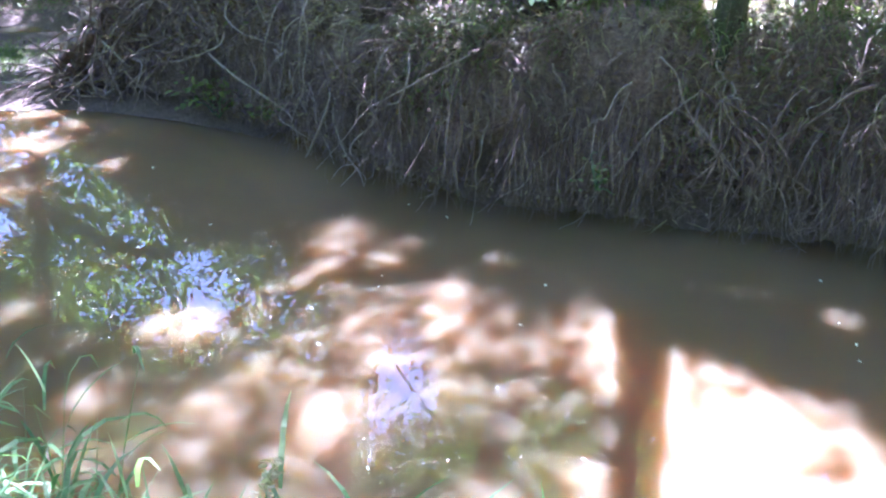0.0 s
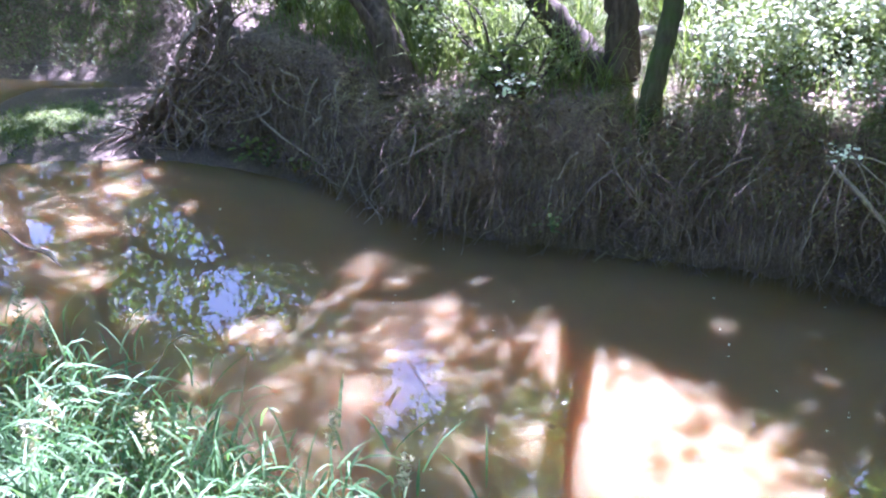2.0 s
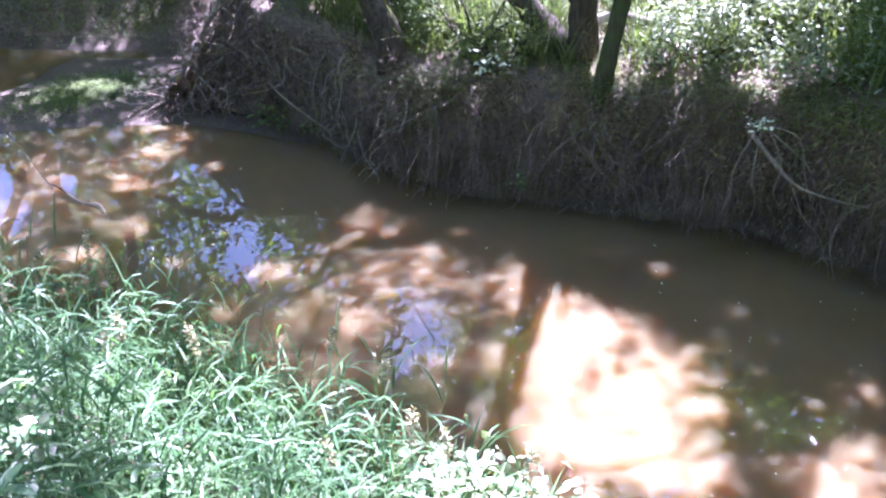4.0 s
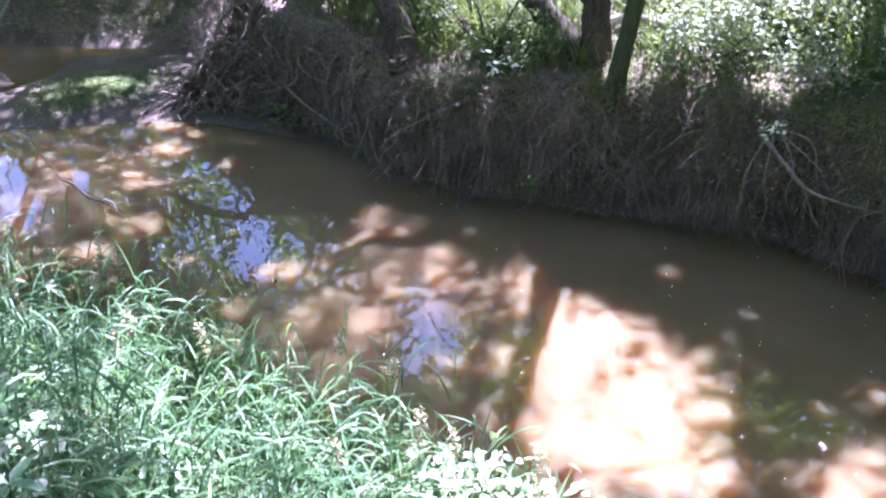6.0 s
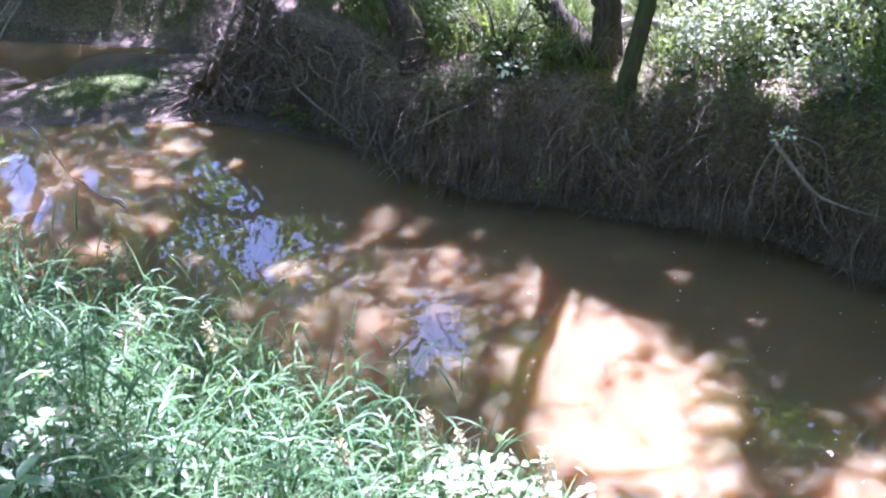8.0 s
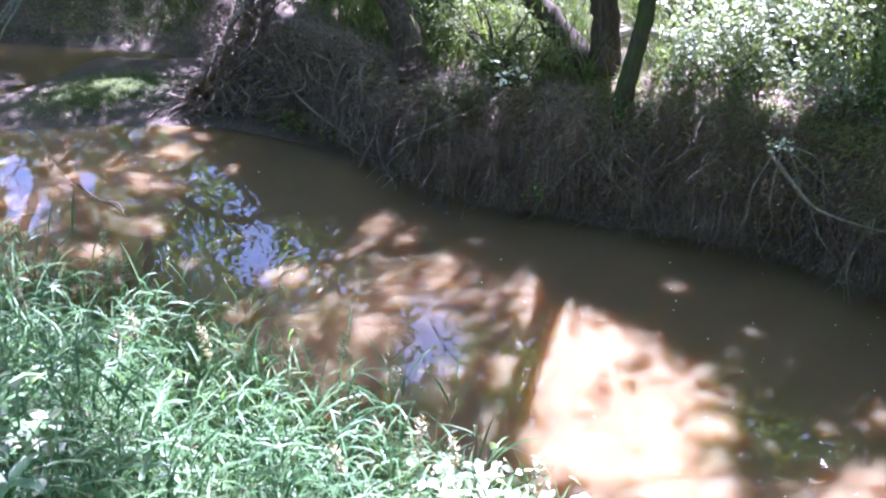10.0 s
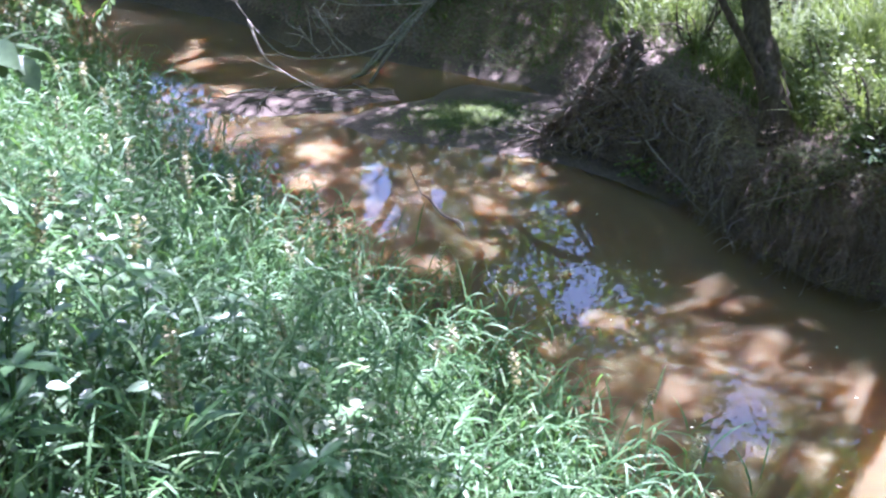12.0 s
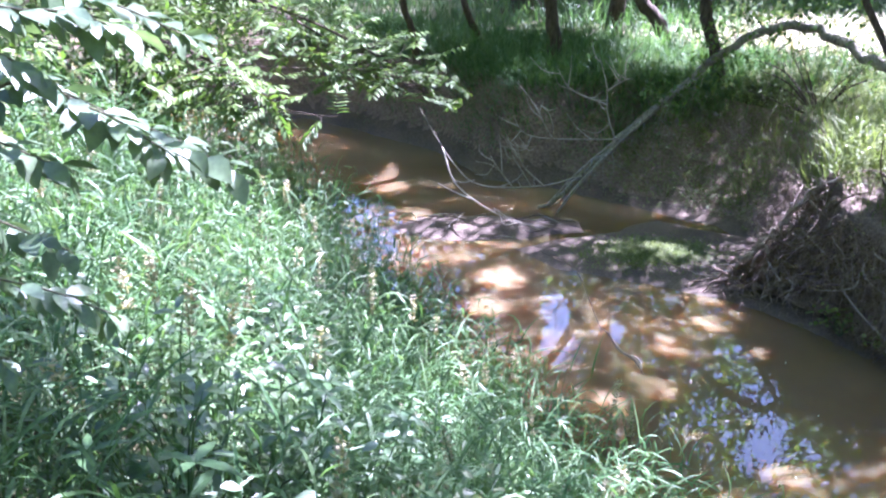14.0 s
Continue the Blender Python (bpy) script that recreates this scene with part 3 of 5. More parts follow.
tree((3.4, 12.5, 1.3), [([(3.4, 12.5, 1.1), (3.4, 12.5, 2.2), (3.2, 12.4, 5.0)], 0.17)], "unseen tall tree added behind the bank", (2.2, 13.2, 8.4), (3.0, 2.6, 2.2), 70, limbs=6)
tree((-1.2, 16.5, 1.3), [([(-1.2, 16.5, 1.1), (-1.2, 16.5, 2.4), (-1.0, 16.3, 5.0)], 0.2)], "unseen tall tree added to shade the earthy slope", (-1.4, 14.8, 7.6), (2.6, 1.7, 1.5), 110, limbs=6, extra=((-2.3, 13.2, 6.4), (0.7, 0.3, 0.2), 16))
tree((-9.8, 4.6, 1.5), [([(-9.8, 4.6, 1.3), (-9.7, 4.7, 2.2), (-9.2, 5.2, 4.5)], 0.13)], "tree on the grassy bank over the stream", (-7.8, 7.4, 5.6), (2.2, 2.0, 1.5), 60)

# Two unseen trees filled in; the first crown shades the near grass.
tree((-0.6, 9.9, 1.2), [([(-0.6, 9.9, 1.0), (-0.65, 9.8, 2.0), (-1.0, 9.0, 4.2)], 0.13)], "unseen tall tree, crown added over the stream for shade", (-2.2, 6.0, 7.3), (2.9, 2.2, 1.3), 2800, per=14, spread=0.12, leaf=0.066, extra=((-0.8, 4.0, 7.2), (1.1, 0.8, 0.4), 200))
tree((-13, 2.5, 1.5), [([(-13, 2.5, 1.3), (-12.8, 2.6, 2.4), (-12, 3.2, 5.0)], 0.17)], "unseen broad tree added on the near bank upstream", (-10.5, 5.0, 7.0), (2.6, 2.4, 1.8), 90, limbs=6)


# Unseen trees added to close off the sky and deepen the shade.
tree((8.6, 1.6, 1.3), [([(8.6, 1.6, 1.1), (8.5, 1.7, 2.4), (8.0, 2.0, 4.6)], 0.17)], "unseen broad tree added downstream to block sky light", (7.0, 2.6, 6.0), (2.8, 2.8, 2.4), 70, leaf=0.17)
tree((-1.6, -3.4, 1.6), [([(-1.6, -3.4, 1.4), (-1.55, -3.3, 2.6), (-1.2, -2.6, 5.5)], 0.16)], "unseen broad tree behind the camera, added to block sky light", (0.4, -1.0, 7.8), (2.8, 2.2, 1.2), 65, leaf=0.17)
tree((4.8, -3.0, 1.6), [([(4.8, -3.0, 1.4), (4.75, -2.9, 2.6), (4.5, -1.6, 5.0)], 0.15)], "unseen broad tree added downstream to darken the water", (2.8, 3.2, 7.4), (2.6, 2.2, 1.1), 80, leaf=0.17)


# ---- grasses ----
def scatter(n, x0, x1, y0, y1, keep):
    x, y = rng.uniform(x0, x1, n), rng.uniform(y0, y1, n)
    ok = keep(x, y)
    return x[ok], y[ok]


def tall_grass(x, y, height, per, leaf, width):
    """Reed-like plants: a thin stem with long leaves arching off it in turn."""
    n = len(x)
    z = land(x, y) - 0.03
    h = height * rng.uniform(0.55, 1.2, n)
    az, lean = rng.uniform(0, 6.283, n), rng.uniform(0.02, 0.28, n)
    base = np.stack([x, y, z], 1)
    pieces = [strips(base, az, h, np.full(n, 0.006), lean, rng.uniform(0.0, 0.3, n), 3, rng.uniform(-1, 1, n))]
    for k_ in range(per):
        s = (k_ + rng.uniform(0.2, 1.0, n)) / (per + 0.3)
        at = base + np.stack([np.cos(az) * np.sin(lean + 0.1) * h * s, np.sin(az) * np.sin(lean + 0.1) * h * s, np.cos(lean) * h * s], 1)
        laz = rng.uniform(0, 6.283, n)
        pieces.append(strips(at, laz, leaf * rng.uniform(0.55, 1.3, n), width * rng.uniform(0.6, 1.3, n), rng.uniform(0.2, 0.9, n), rng.uniform(0.5, 2.4, n), 4, rng.uniform(-0.7, 0.7, n)))
    return join(pieces)


gx_, gy_ = scatter(23000, -9.5, 2.2, -0.4, 9.0, lambda x, y: (inside(NEAR_EDGE, x, y) > -0.12) & (rng.random(x.shape) < np.clip(1.25 - 0.10 * np.hypot(x, y) + 0.5 * np.exp(-np.abs(inside(NEAR_EDGE, x, y)) / 0.3), 0.3, 1)))
grass = new("grass", mesh_np("grass", *tall_grass(gx_, gy_, np.interp(gx_, [-7, -3.5, -1.4, 0.2, 1.0], [0.85, 0.66, 0.66, 0.58, 0.42]), 8, 0.21, 0.0115), GRASS))
tagged(grass, "dense tall green reed grass covering the near bank", "grass", kind="stuff")

bx_, by_ = scatter(50000, -3.0, 7.0, 3.6, 14.0, lambda x, y: (inside(FAR_EDGE, x, y) > 0.2 + 0.14 * rng.random(x.shape)) & (rng.random(x.shape) < np.clip(1.5 - 0.13 * (y - 5), 0.25, 1)) & ~((x < -1.7) & (inside(FAR_EDGE, x, y) < 0.35)))
n = len(bx_)
fine_grass = strips(np.stack([bx_, by_, land(bx_, by_) - 0.02], 1), rng.uniform(0, 6.283, n), rng.uniform(0.14, 0.42, n), rng.uniform(0.005, 0.011, n), rng.uniform(0.05, 0.5, n), rng.uniform(0.2, 1.8, n), 3, rng.uniform(-0.6, 0.6, n))
bank_grass = new("grass", mesh_np("bank_grass", *fine_grass, BANKGRASS))
tagged(bank_grass, "sunlit yellow-green grass on top of the eroded bank", "grass", kind="stuff")

bx_, by_ = scatter(36000, -2.3, 4.6, 5.0, 9.6, lambda x, y: (inside(FAR_EDGE, x, y) > 0.3 + 0.2 * rng.random(x.shape)) & (rough(x, y, 3.4) > -0.35) & ((np.abs(x - 1.14) > 0.16) | (y > 8)))
n = len(bx_)
long_grass = strips(np.stack([bx_, by_, land(bx_, by_) - 0.02], 1), rng.uniform(0, 6.283, n), rng.uniform(0.3, 0.7, n), rng.uniform(0.006, 0.012, n), rng.uniform(0.03, 0.35, n), rng.uniform(0.3, 1.7, n), 4, rng.uniform(-0.6, 0.6, n))
tagged(new("grass", mesh_np("long_bank_grass", *long_grass, BANKGRASS)), "long yellow-green grass standing among the bank undergrowth", "grass", kind="stuff")

bx_, by_ = scatter(62000, -24.0, 6.0, 10.0, 26.0, lambda x, y: (inside(FAR_EDGE, x, y) > np.interp(x, [-9, -6, -4.5, -3], [0.3, 0.4, 0.5, 1.5]) + 0.5 * rng.random(x.shape)) & (rng.random(x.shape) < np.clip(1.3 - 0.06 * (np.hypot(x, y) - 8), 0.25, 1)))
n = len(bx_)
far_grass = strips(np.stack([bx_, by_, land(bx_, by_) - 0.02], 1), rng.uniform(0, 6.283, n), rng.uniform(0.25, 0.65, n) * np.where((bx_ > -4.3) & (bx_ < -1.4) & (by_ > 12.8) & (by_ < 17.5), 0.4, 1.0), rng.uniform(0.008, 0.02, n), rng.uniform(0.05, 0.4, n), rng.uniform(0.2, 1.6, n), 3, rng.uniform(-0.6, 0.6, n))
meadow = new("grass", mesh_np("meadow_grass", *far_grass, GRASS))
tagged(meadow, "long green meadow grass under the far trees", "grass", kind="stuff")

bx_, by_ = scatter(38000, -10.5, -3.4, 9.4, 13.0, lambda x, y: inside(FAR_EDGE, x, y) > np.interp(x, [-9, -5.5, -4.4, -3.4], [0.10, 0.14, 0.4, 1.2]) + 0.35 * rng.random(x.shape))
n = len(bx_)
slope_grass = strips(np.stack([bx_, by_, land(bx_, by_) - 0.02], 1), rng.normal(-1.57, 1.3, n), rng.uniform(0.15, 0.45, n), rng.uniform(0.006, 0.013, n), rng.uniform(0.1, 0.8, n), rng.uniform(0.5, 2.0, n), 3, rng.uniform(-0.6, 0.6, n))
tagged(new("grass", mesh_np("slope_grass", *slope_grass, GRASS)), "long dark green grass hanging down the shaded slope", "grass", kind="stuff")

n = 15000
ax_ = rng.normal(-3.1, 0.26, n)
ay_ = 8.2 + 0.3 * (ax_ + 3.1) + rng.normal(0, 0.22, n) + 0.06 * rough(ax_, 0 * ax_, 9.0)
ok = inside(BAR, ax_, ay_) > 0.12
ax_, ay_ = ax_[ok], ay_[ok]
n = len(ax_)
low_grass = strips(np.stack([ax_, ay_, land(ax_, ay_) - 0.01], 1), rng.uniform(0, 6.283, n), rng.uniform(0.015, 0.06, n), rng.uniform(0.005, 0.011, n), rng.uniform(0.2, 0.9, n), rng.uniform(0.3, 1.4, n), 3, rng.uniform(-0.5, 0.5, n))
bar_grass = new("grass", mesh_np("bar_grass", *low_grass, BANKGRASS))
tagged(bar_grass, "low bright green tuft growing on the mud bar", "grass", kind="stuff")


# ---- bank roots ----
def edge_at(s):
    """A place on the far bank's lip, s metres along from the downstream end, with the way outward over the water."""
    line = FAR_EDGE[3:16]
    seg = np.linalg.norm(np.diff(line, axis=0), axis=1)
    cum = np.concatenate([[0], np.cumsum(seg)])
    s = np.clip(s, 0, cum[-1] - 1e-6)
    k_ = np.clip(np.searchsorted(cum, s, side="right") - 1, 0, len(seg) - 1)
    f = (s - cum[k_]) / seg[k_]
    p_ = line[k_] + (line[k_ + 1] - line[k_]) * f[..., None]
    d_ = (line[k_ + 1] - line[k_]) / seg[k_][..., None]
    return p_, np.stack([d_[..., 1], -d_[..., 0]], -1) * -1.0, cum[-1]


total = edge_at(np.array([0.0]))[2]
n = 15000
s = rng.uniform(0.3, total, n)
pt, outw, _ = edge_at(s)
sgn = np.sign((inside(FAR_EDGE, pt[:, 0] + outw[:, 0] * 0.1, pt[:, 1] + outw[:, 1] * 0.1)))
outw = outw * -sgn[:, None]
top_z = rng.uniform(0.05, 0.95, n)
set_back = rng.uniform(-0.04, 0.08, n) + 0.16 * (top_z - 0.25) - 0.09 * np.clip(rough(s, top_z, 4.0), -0.5, 1.0)
base = np.stack([pt[:, 0] - outw[:, 0] * set_back, pt[:, 1] - outw[:, 1] * set_back, top_z], 1)
az = np.arctan2(outw[:, 1], outw[:, 0]) + rng.normal(0, 1.2, n)
ln = np.minimum(rng.gamma(2.0, 0.06, n) + 0.03, top_z * 0.95 + 0.05)
fringe = strips(base, az, ln, rng.uniform(0.002, 0.0055, n), rng.uniform(0.6, 2.6, n), rng.normal(0.6, 0.9, n), 4, rng.uniform(-1.2, 1.2, n))
m_ = 5000
s = rng.uniform(0.3, total - 1.6, m_)
pt, outw, _ = edge_at(s)
outw = outw * -np.sign(inside(FAR_EDGE, pt[:, 0] + outw[:, 0] * 0.1, pt[:, 1] + outw[:, 1] * 0.1))[:, None]
top_z = np.where(rng.random(m_) < 0.35, rng.uniform(0.06, 0.24, m_), rng.uniform(0.2, 0.7, m_))
set_back = rng.uniform(-0.10, 0.06, m_) + 0.12 * (top_z - 0.25) - 0.09 * np.clip(rough(s, top_z, 4.0), -0.5, 1.0)
base = np.stack([pt[:, 0] - outw[:, 0] * set_back, pt[:, 1] - outw[:, 1] * set_back, top_z], 1)
clumped = rough(s, top_z * 0.3, 7.0, 2) > -0.15
base, top_z = base[clumped], top_z[clumped]
m_ = len(top_z)
hang = strips(base, rng.uniform(0, 6.283, m_), np.minimum(rng.gamma(2.0, 0.1, m_) + 0.04, top_z), rng.uniform(0.0015, 0.005, m_), rng.uniform(1.7, 3.1, m_), rng.normal(0.0, 0.5, m_), 4, rng.uniform(-1.2, 1.2, m_))
m_ = 3800
s = rng.uniform(0.3, total - 1.5, m_)
pt, outw, _ = edge_at(s)
outw = outw * -np.sign(inside(FAR_EDGE, pt[:, 0] + outw[:, 0] * 0.1, pt[:, 1] + outw[:, 1] * 0.1))[:, None]
top_z = rng.uniform(0.22, 0.6, m_)
set_back = rng.uniform(-0.13, -0.02, m_) - 0.06 * rough(s, 0 * s, 5.0)
base = np.stack([pt[:, 0] - outw[:, 0] * set_back, pt[:, 1] - outw[:, 1] * set_back, top_z], 1)
some = rough(s, 0.4 + 0 * s, 6.0, 3) > -0.2
drop_ = (top_z - rng.uniform(0.0, 0.2, m_))[some]
strands = strips(base[some], rng.uniform(0, 6.283, len(drop_)), drop_, rng.uniform(0.002, 0.006, len(drop_)), rng.uniform(2.6, 3.14, len(drop_)), rng.normal(0.0, 0.35, len(drop_)), 4, rng.uniform(-1.2, 1.2, len(drop_)))
fringe = join([fringe, hang, strands])

root_fringe = new("root_fringe", mesh_np("root_fringe", *fringe, DARKROOT))
tagged(root_fringe, "fine dry hanging rootlets covering the cut bank", "roots", kind="stuff")


def root_path(start, out_dir, reach, drop, wiggle=0.05, steps=5):
    start = np.array(start, float)
    pts = [start]
    o = np.array([out_dir[0], out_dir[1], 0.0])
    side = np.array([-o[1], o[0], 0.0])
    drift = rng.normal(0, 0.7)
    for k_ in range(1, steps + 1):
        f = k_ / steps
        pts.append(start + o * reach * math.sin(min(1.0, 1.25 * f) * 1.57) + side * drift * f * drop + np.array([0, 0, -drop * f ** 1.4]) + rng.normal(size=3) * wiggle * f)
    return smooth_path(pts, 5)


def root(path, r, mat, label):
    at = path[0]
    ob = thing("root", at, label, "root", "exposed roots of the bank")
    part("stem", tube(path - at, [r, r * 0.85, r * 0.6, r * 0.25], 7, 0.05), mat, ob)
    for k_ in range(int(rng.integers(0, 3))):
        j = int(rng.integers(len(path) // 3, len(path) - 2))
        p0 = path[j]
        q = root_path(p0, unit(rng.normal(size=2)), 0.08, rng.uniform(0.06, 0.18), 0.02, 3)
        part("rootlet", tube(q - at, [r * 0.5, r * 0.3, 0.001], 5), mat, ob)
    return ob


for k_ in range(180):
    sv = np.array([rng.uniform(0.6, total - 0.6)])
    p_, o_, _ = edge_at(sv)
    p_, o_ = p_[0], o_[0]
    if inside(FAR_EDGE, np.array([p_[0] + o_[0] * 0.1]), np.array([p_[1] + o_[1] * 0.1]))[0] > 0:
        o_ = -o_
    z0 = rng.uniform(0.3, 0.8)
    pale = rng.random() < 0.4
    root(root_path((p_[0] + o_[0] * 0.01, p_[1] + o_[1] * 0.01, z0), o_, rng.uniform(0.02, 0.16), min(rng.uniform(0.15, 0.6), z0 + 0.02), 0.035), 0.002 + rng.gamma(1.6, 0.0013), ROOT if pale else DARKROOT,
         "thin pale bare root hanging from the cut bank" if pale else "thin dark bare root hanging from the cut bank")

root(smooth_path([(1.98, 5.72, 0.74), (2.03, 5.42, 0.69), (2.14, 5.35, 0.575), (2.22, 5.31, 0.53), (2.37, 5.24, 0.50), (2.58, 5.14, 0.485)], 5), 0.015, ROOT, "thick pale crooked root sticking out of the bank")
for dx_, drop in ((-0.10, 0.5), (-0.03, 0.62), (0.05, 0.45), (0.14, 0.55), (0.2, 0.7)):
    root(smooth_path([(1.99, 5.55, 0.86), (1.99 + dx_ + rng.normal(0, 0.03), 5.46, 0.8), (1.99 + dx_ * 1.6 + rng.normal(0, 0.04), 5.40, 0.82 - drop * 0.4), (1.99 + dx_ * 2.0 + rng.normal(0, 0.05), 5.38, 0.82 - drop * 0.7), (1.99 + dx_ * 2.4, 5.38, 0.82 - drop)], 5), 0.005, ROOT, "pale bare root splaying below a flowering tuft")
for dx_, drop in ((-0.08, 0.42), (0.04, 0.36), (0.14, 0.46)):
    root(smooth_path([(1.06, 5.98, 0.62), (1.08 + dx_ + rng.normal(0, 0.03), 5.86, 0.56), (1.08 + dx_ * 1.5 + rng.normal(0, 0.04), 5.81, 0.6 - drop * 0.4), (1.08 + dx_ * 1.8 + rng.normal(0, 0.04), 5.79, 0.6 - drop * 0.7), (1.1 + dx_ * 2.3, 5.77, 0.6 - drop)], 5), 0.0045, DARKROOT, "pale arching root hanging clear of the bank")

# grass hanging over the lip of the bank
for mat_, cnt, label in ((BANKGRASS, 8500, "green grass drooping over the lip of the bank"), (DRY, 5000, "dry straw and dead leaves hanging on the bank")):
    s = rng.uniform(0.3, total - 2.6, cnt)
    pt, outw, _ = edge_at(s)
    outw = outw * -np.sign(inside(FAR_EDGE, pt[:, 0] + outw[:, 0] * 0.1, pt[:, 1] + outw[:, 1] * 0.1))[:, None]
    patchy = rough(pt[:, 0], pt[:, 1], 3.0) > (-0.25 if mat_ is BANKGRASS else -0.6)
    back = rng.uniform(0.06, 0.32, cnt)
    px_, py_ = pt[:, 0] - outw[:, 0] * back, pt[:, 1] - outw[:, 1] * back
    az = np.arctan2(outw[:, 1], outw[:, 0]) + rng.normal(0, 0.8, cnt)
    zz = land(px_, py_) - rng.uniform(0.0, 0.04, cnt)
    ok = patchy & (zz > 0.3)
    v_, f_ = strips(np.stack([px_, py_, zz], 1)[ok], az[ok], rng.uniform(0.06, 0.2, cnt)[ok], rng.uniform(0.004, 0.009, cnt)[ok], rng.uniform(0.3, 1.3, cnt)[ok], rng.uniform(0.8, 2.0, cnt)[ok], 4, rng.uniform(-0.6, 0.6, cnt)[ok])
    tagged(new("grass", mesh_np("lip_grass", v_, f_, mat_)), label, "grass", kind="stuff")

# low leafy growth on the gentler slope and bank face
n = 60000
lx_, ly_ = rng.uniform(-11, 3.5, n), rng.uniform(5, 13, n)
d_ = inside(FAR_EDGE, lx_, ly_)
ok = (d_ > 0.12) & (d_ < np.where(lx_ < -2.2, 3.2, 0.5)) & (rough(lx_, ly_, 2.6) > np.where(lx_ < -2.2, -0.45, 0.65))
lx_, ly_ = lx_[ok], ly_[ok]
n = len(lx_)
v_, f_ = diamonds(np.stack([lx_, ly_, land(lx_, ly_) + rng.uniform(0.01, 0.07, n)], 1), random_ways(n, 0.3), random_ways(n) * 0.35 + np.array([0, 0, 1.0]), rng.uniform(0.02, 0.05, n), rng.uniform(0.014, 0.03, n))
tagged(new("ground_ivy", mesh_np("ground_ivy", v_, f_, BANKGRASS)), "low green leafy growth patching the earthy slope", "weeds", kind="stuff")

n = 26000
lx_, ly_ = rng.uniform(-9, -1.6, n), rng.uniform(8.6, 12.5, n)
d_ = inside(FAR_EDGE, lx_, ly_)
ok = (d_ > 0.3) & (d_ < 2.6) & (rough(lx_, ly_, 2.1) > -0.2 - 0.8 * (d_ > 0.9)) & (inside(BAR, lx_, ly_) < -0.1)
lx_, ly_ = lx_[ok], ly_[ok]
n = len(lx_)
v_, f_ = strips(np.stack([lx_, ly_, land(lx_, ly_) - 0.01], 1), rng.normal(-1.6, 1.2, n), rng.uniform(0.08, 0.3, n), rng.uniform(0.005, 0.011, n), rng.uniform(0.2, 1.0, n), rng.uniform(0.6, 1.8, n), 4, rng.uniform(-0.6, 0.6, n))
tagged(new("grass", mesh_np("slope_grass", v_, f_, BANKGRASS)), "thin green grass growing down the earthy slope", "grass", kind="stuff")

# pale blades that paint the sun's glare onto the open meadow
n = 9000
sx_, sy_ = rng.normal(-3.0, 0.9, n), rng.uniform(13.2, 17.0, n)
v_, f_ = strips(np.stack([sx_, sy_, land(sx_, sy_) + 0.01], 1), rng.uniform(0, 6.283, n), rng.uniform(0.15, 0.45, n), rng.uniform(0.012, 0.03, n), rng.uniform(0.7, 1.5, n), rng.uniform(0.0, 0.8, n), 3, rng.uniform(-0.6, 0.6, n))
tagged(new("glare_grass", mesh_np("glare_grass", v_, f_, SEED)), "pale grass blades painting the sun glare on the open meadow", "grass", kind="stuff")

# dead leaves and small green leaves caught on the bank face
for mat_, cnt, size_, label in ((DRY, 1500, 0.024, "curled dead leaves caught among the rootlets"), (DARKLITTER, 6500, 0.028, "dark rotting leaves caught on the bank face"), (BANKGRASS, 450, 0.028, "small green leaves sprouting on the bank face")):
    s = rng.uniform(0.3, total - 1.2, cnt)
    pt, outw, _ = edge_at(s)
    outw = outw * -np.sign(inside(FAR_EDGE, pt[:, 0] + outw[:, 0] * 0.1, pt[:, 1] + outw[:, 1] * 0.1))[:, None]
    zz = rng.uniform(0.08, 0.9, cnt)
    back = rng.uniform(-0.07, 0.03, cnt) + 0.16 * (zz - 0.25) - 0.09 * np.clip(rough(s, zz, 4.0), -0.5, 1.0)
    c_ = np.stack([pt[:, 0] - outw[:, 0] * back, pt[:, 1] - outw[:, 1] * back, zz], 1)
    ok = rough(s * 1.0, zz * 2.0, 5.0) > (-0.1 if mat_ is not BANKGRASS else 0.35)
    c_ = c_[ok]
    n = len(c_)
    v_, f_ = leaves(c_, random_ways(n) + np.array([0, 0, -0.4]), random_ways(n) * 0.6 + np.array([0, -0.8, 0.5]), size_ * rng.uniform(0.6, 1.4, n), size_ * rng.uniform(0.3, 0.7, n), 0.3, 0.4)
    tagged(new("leaf_litter", mesh_np("leaf_litter", v_, f_, mat_)), label, "leaves", kind="stuff")

# pale straw standing in for the bright sunlit ground between the trunks
n = 2600
sx_, sy_ = rng.normal(1.16, 0.13, n), rng.uniform(6.05, 7.9, n)
v_, f_ = strips(np.stack([sx_, sy_, land(sx_, sy_) + 0.01], 1), rng.uniform(0, 6.283, n), rng.uniform(0.05, 0.2, n), rng.uniform(0.004, 0.01, n), rng.uniform(1.1, 1.6, n), rng.uniform(-0.2, 0.4, n), 3, rng.uniform(-0.6, 0.6, n))
tagged(new("straw", mesh_np("straw", v_, f_, DRY)), "pale straw standing in for bright sunlit ground on the bank top", "straw", kind="stuff")

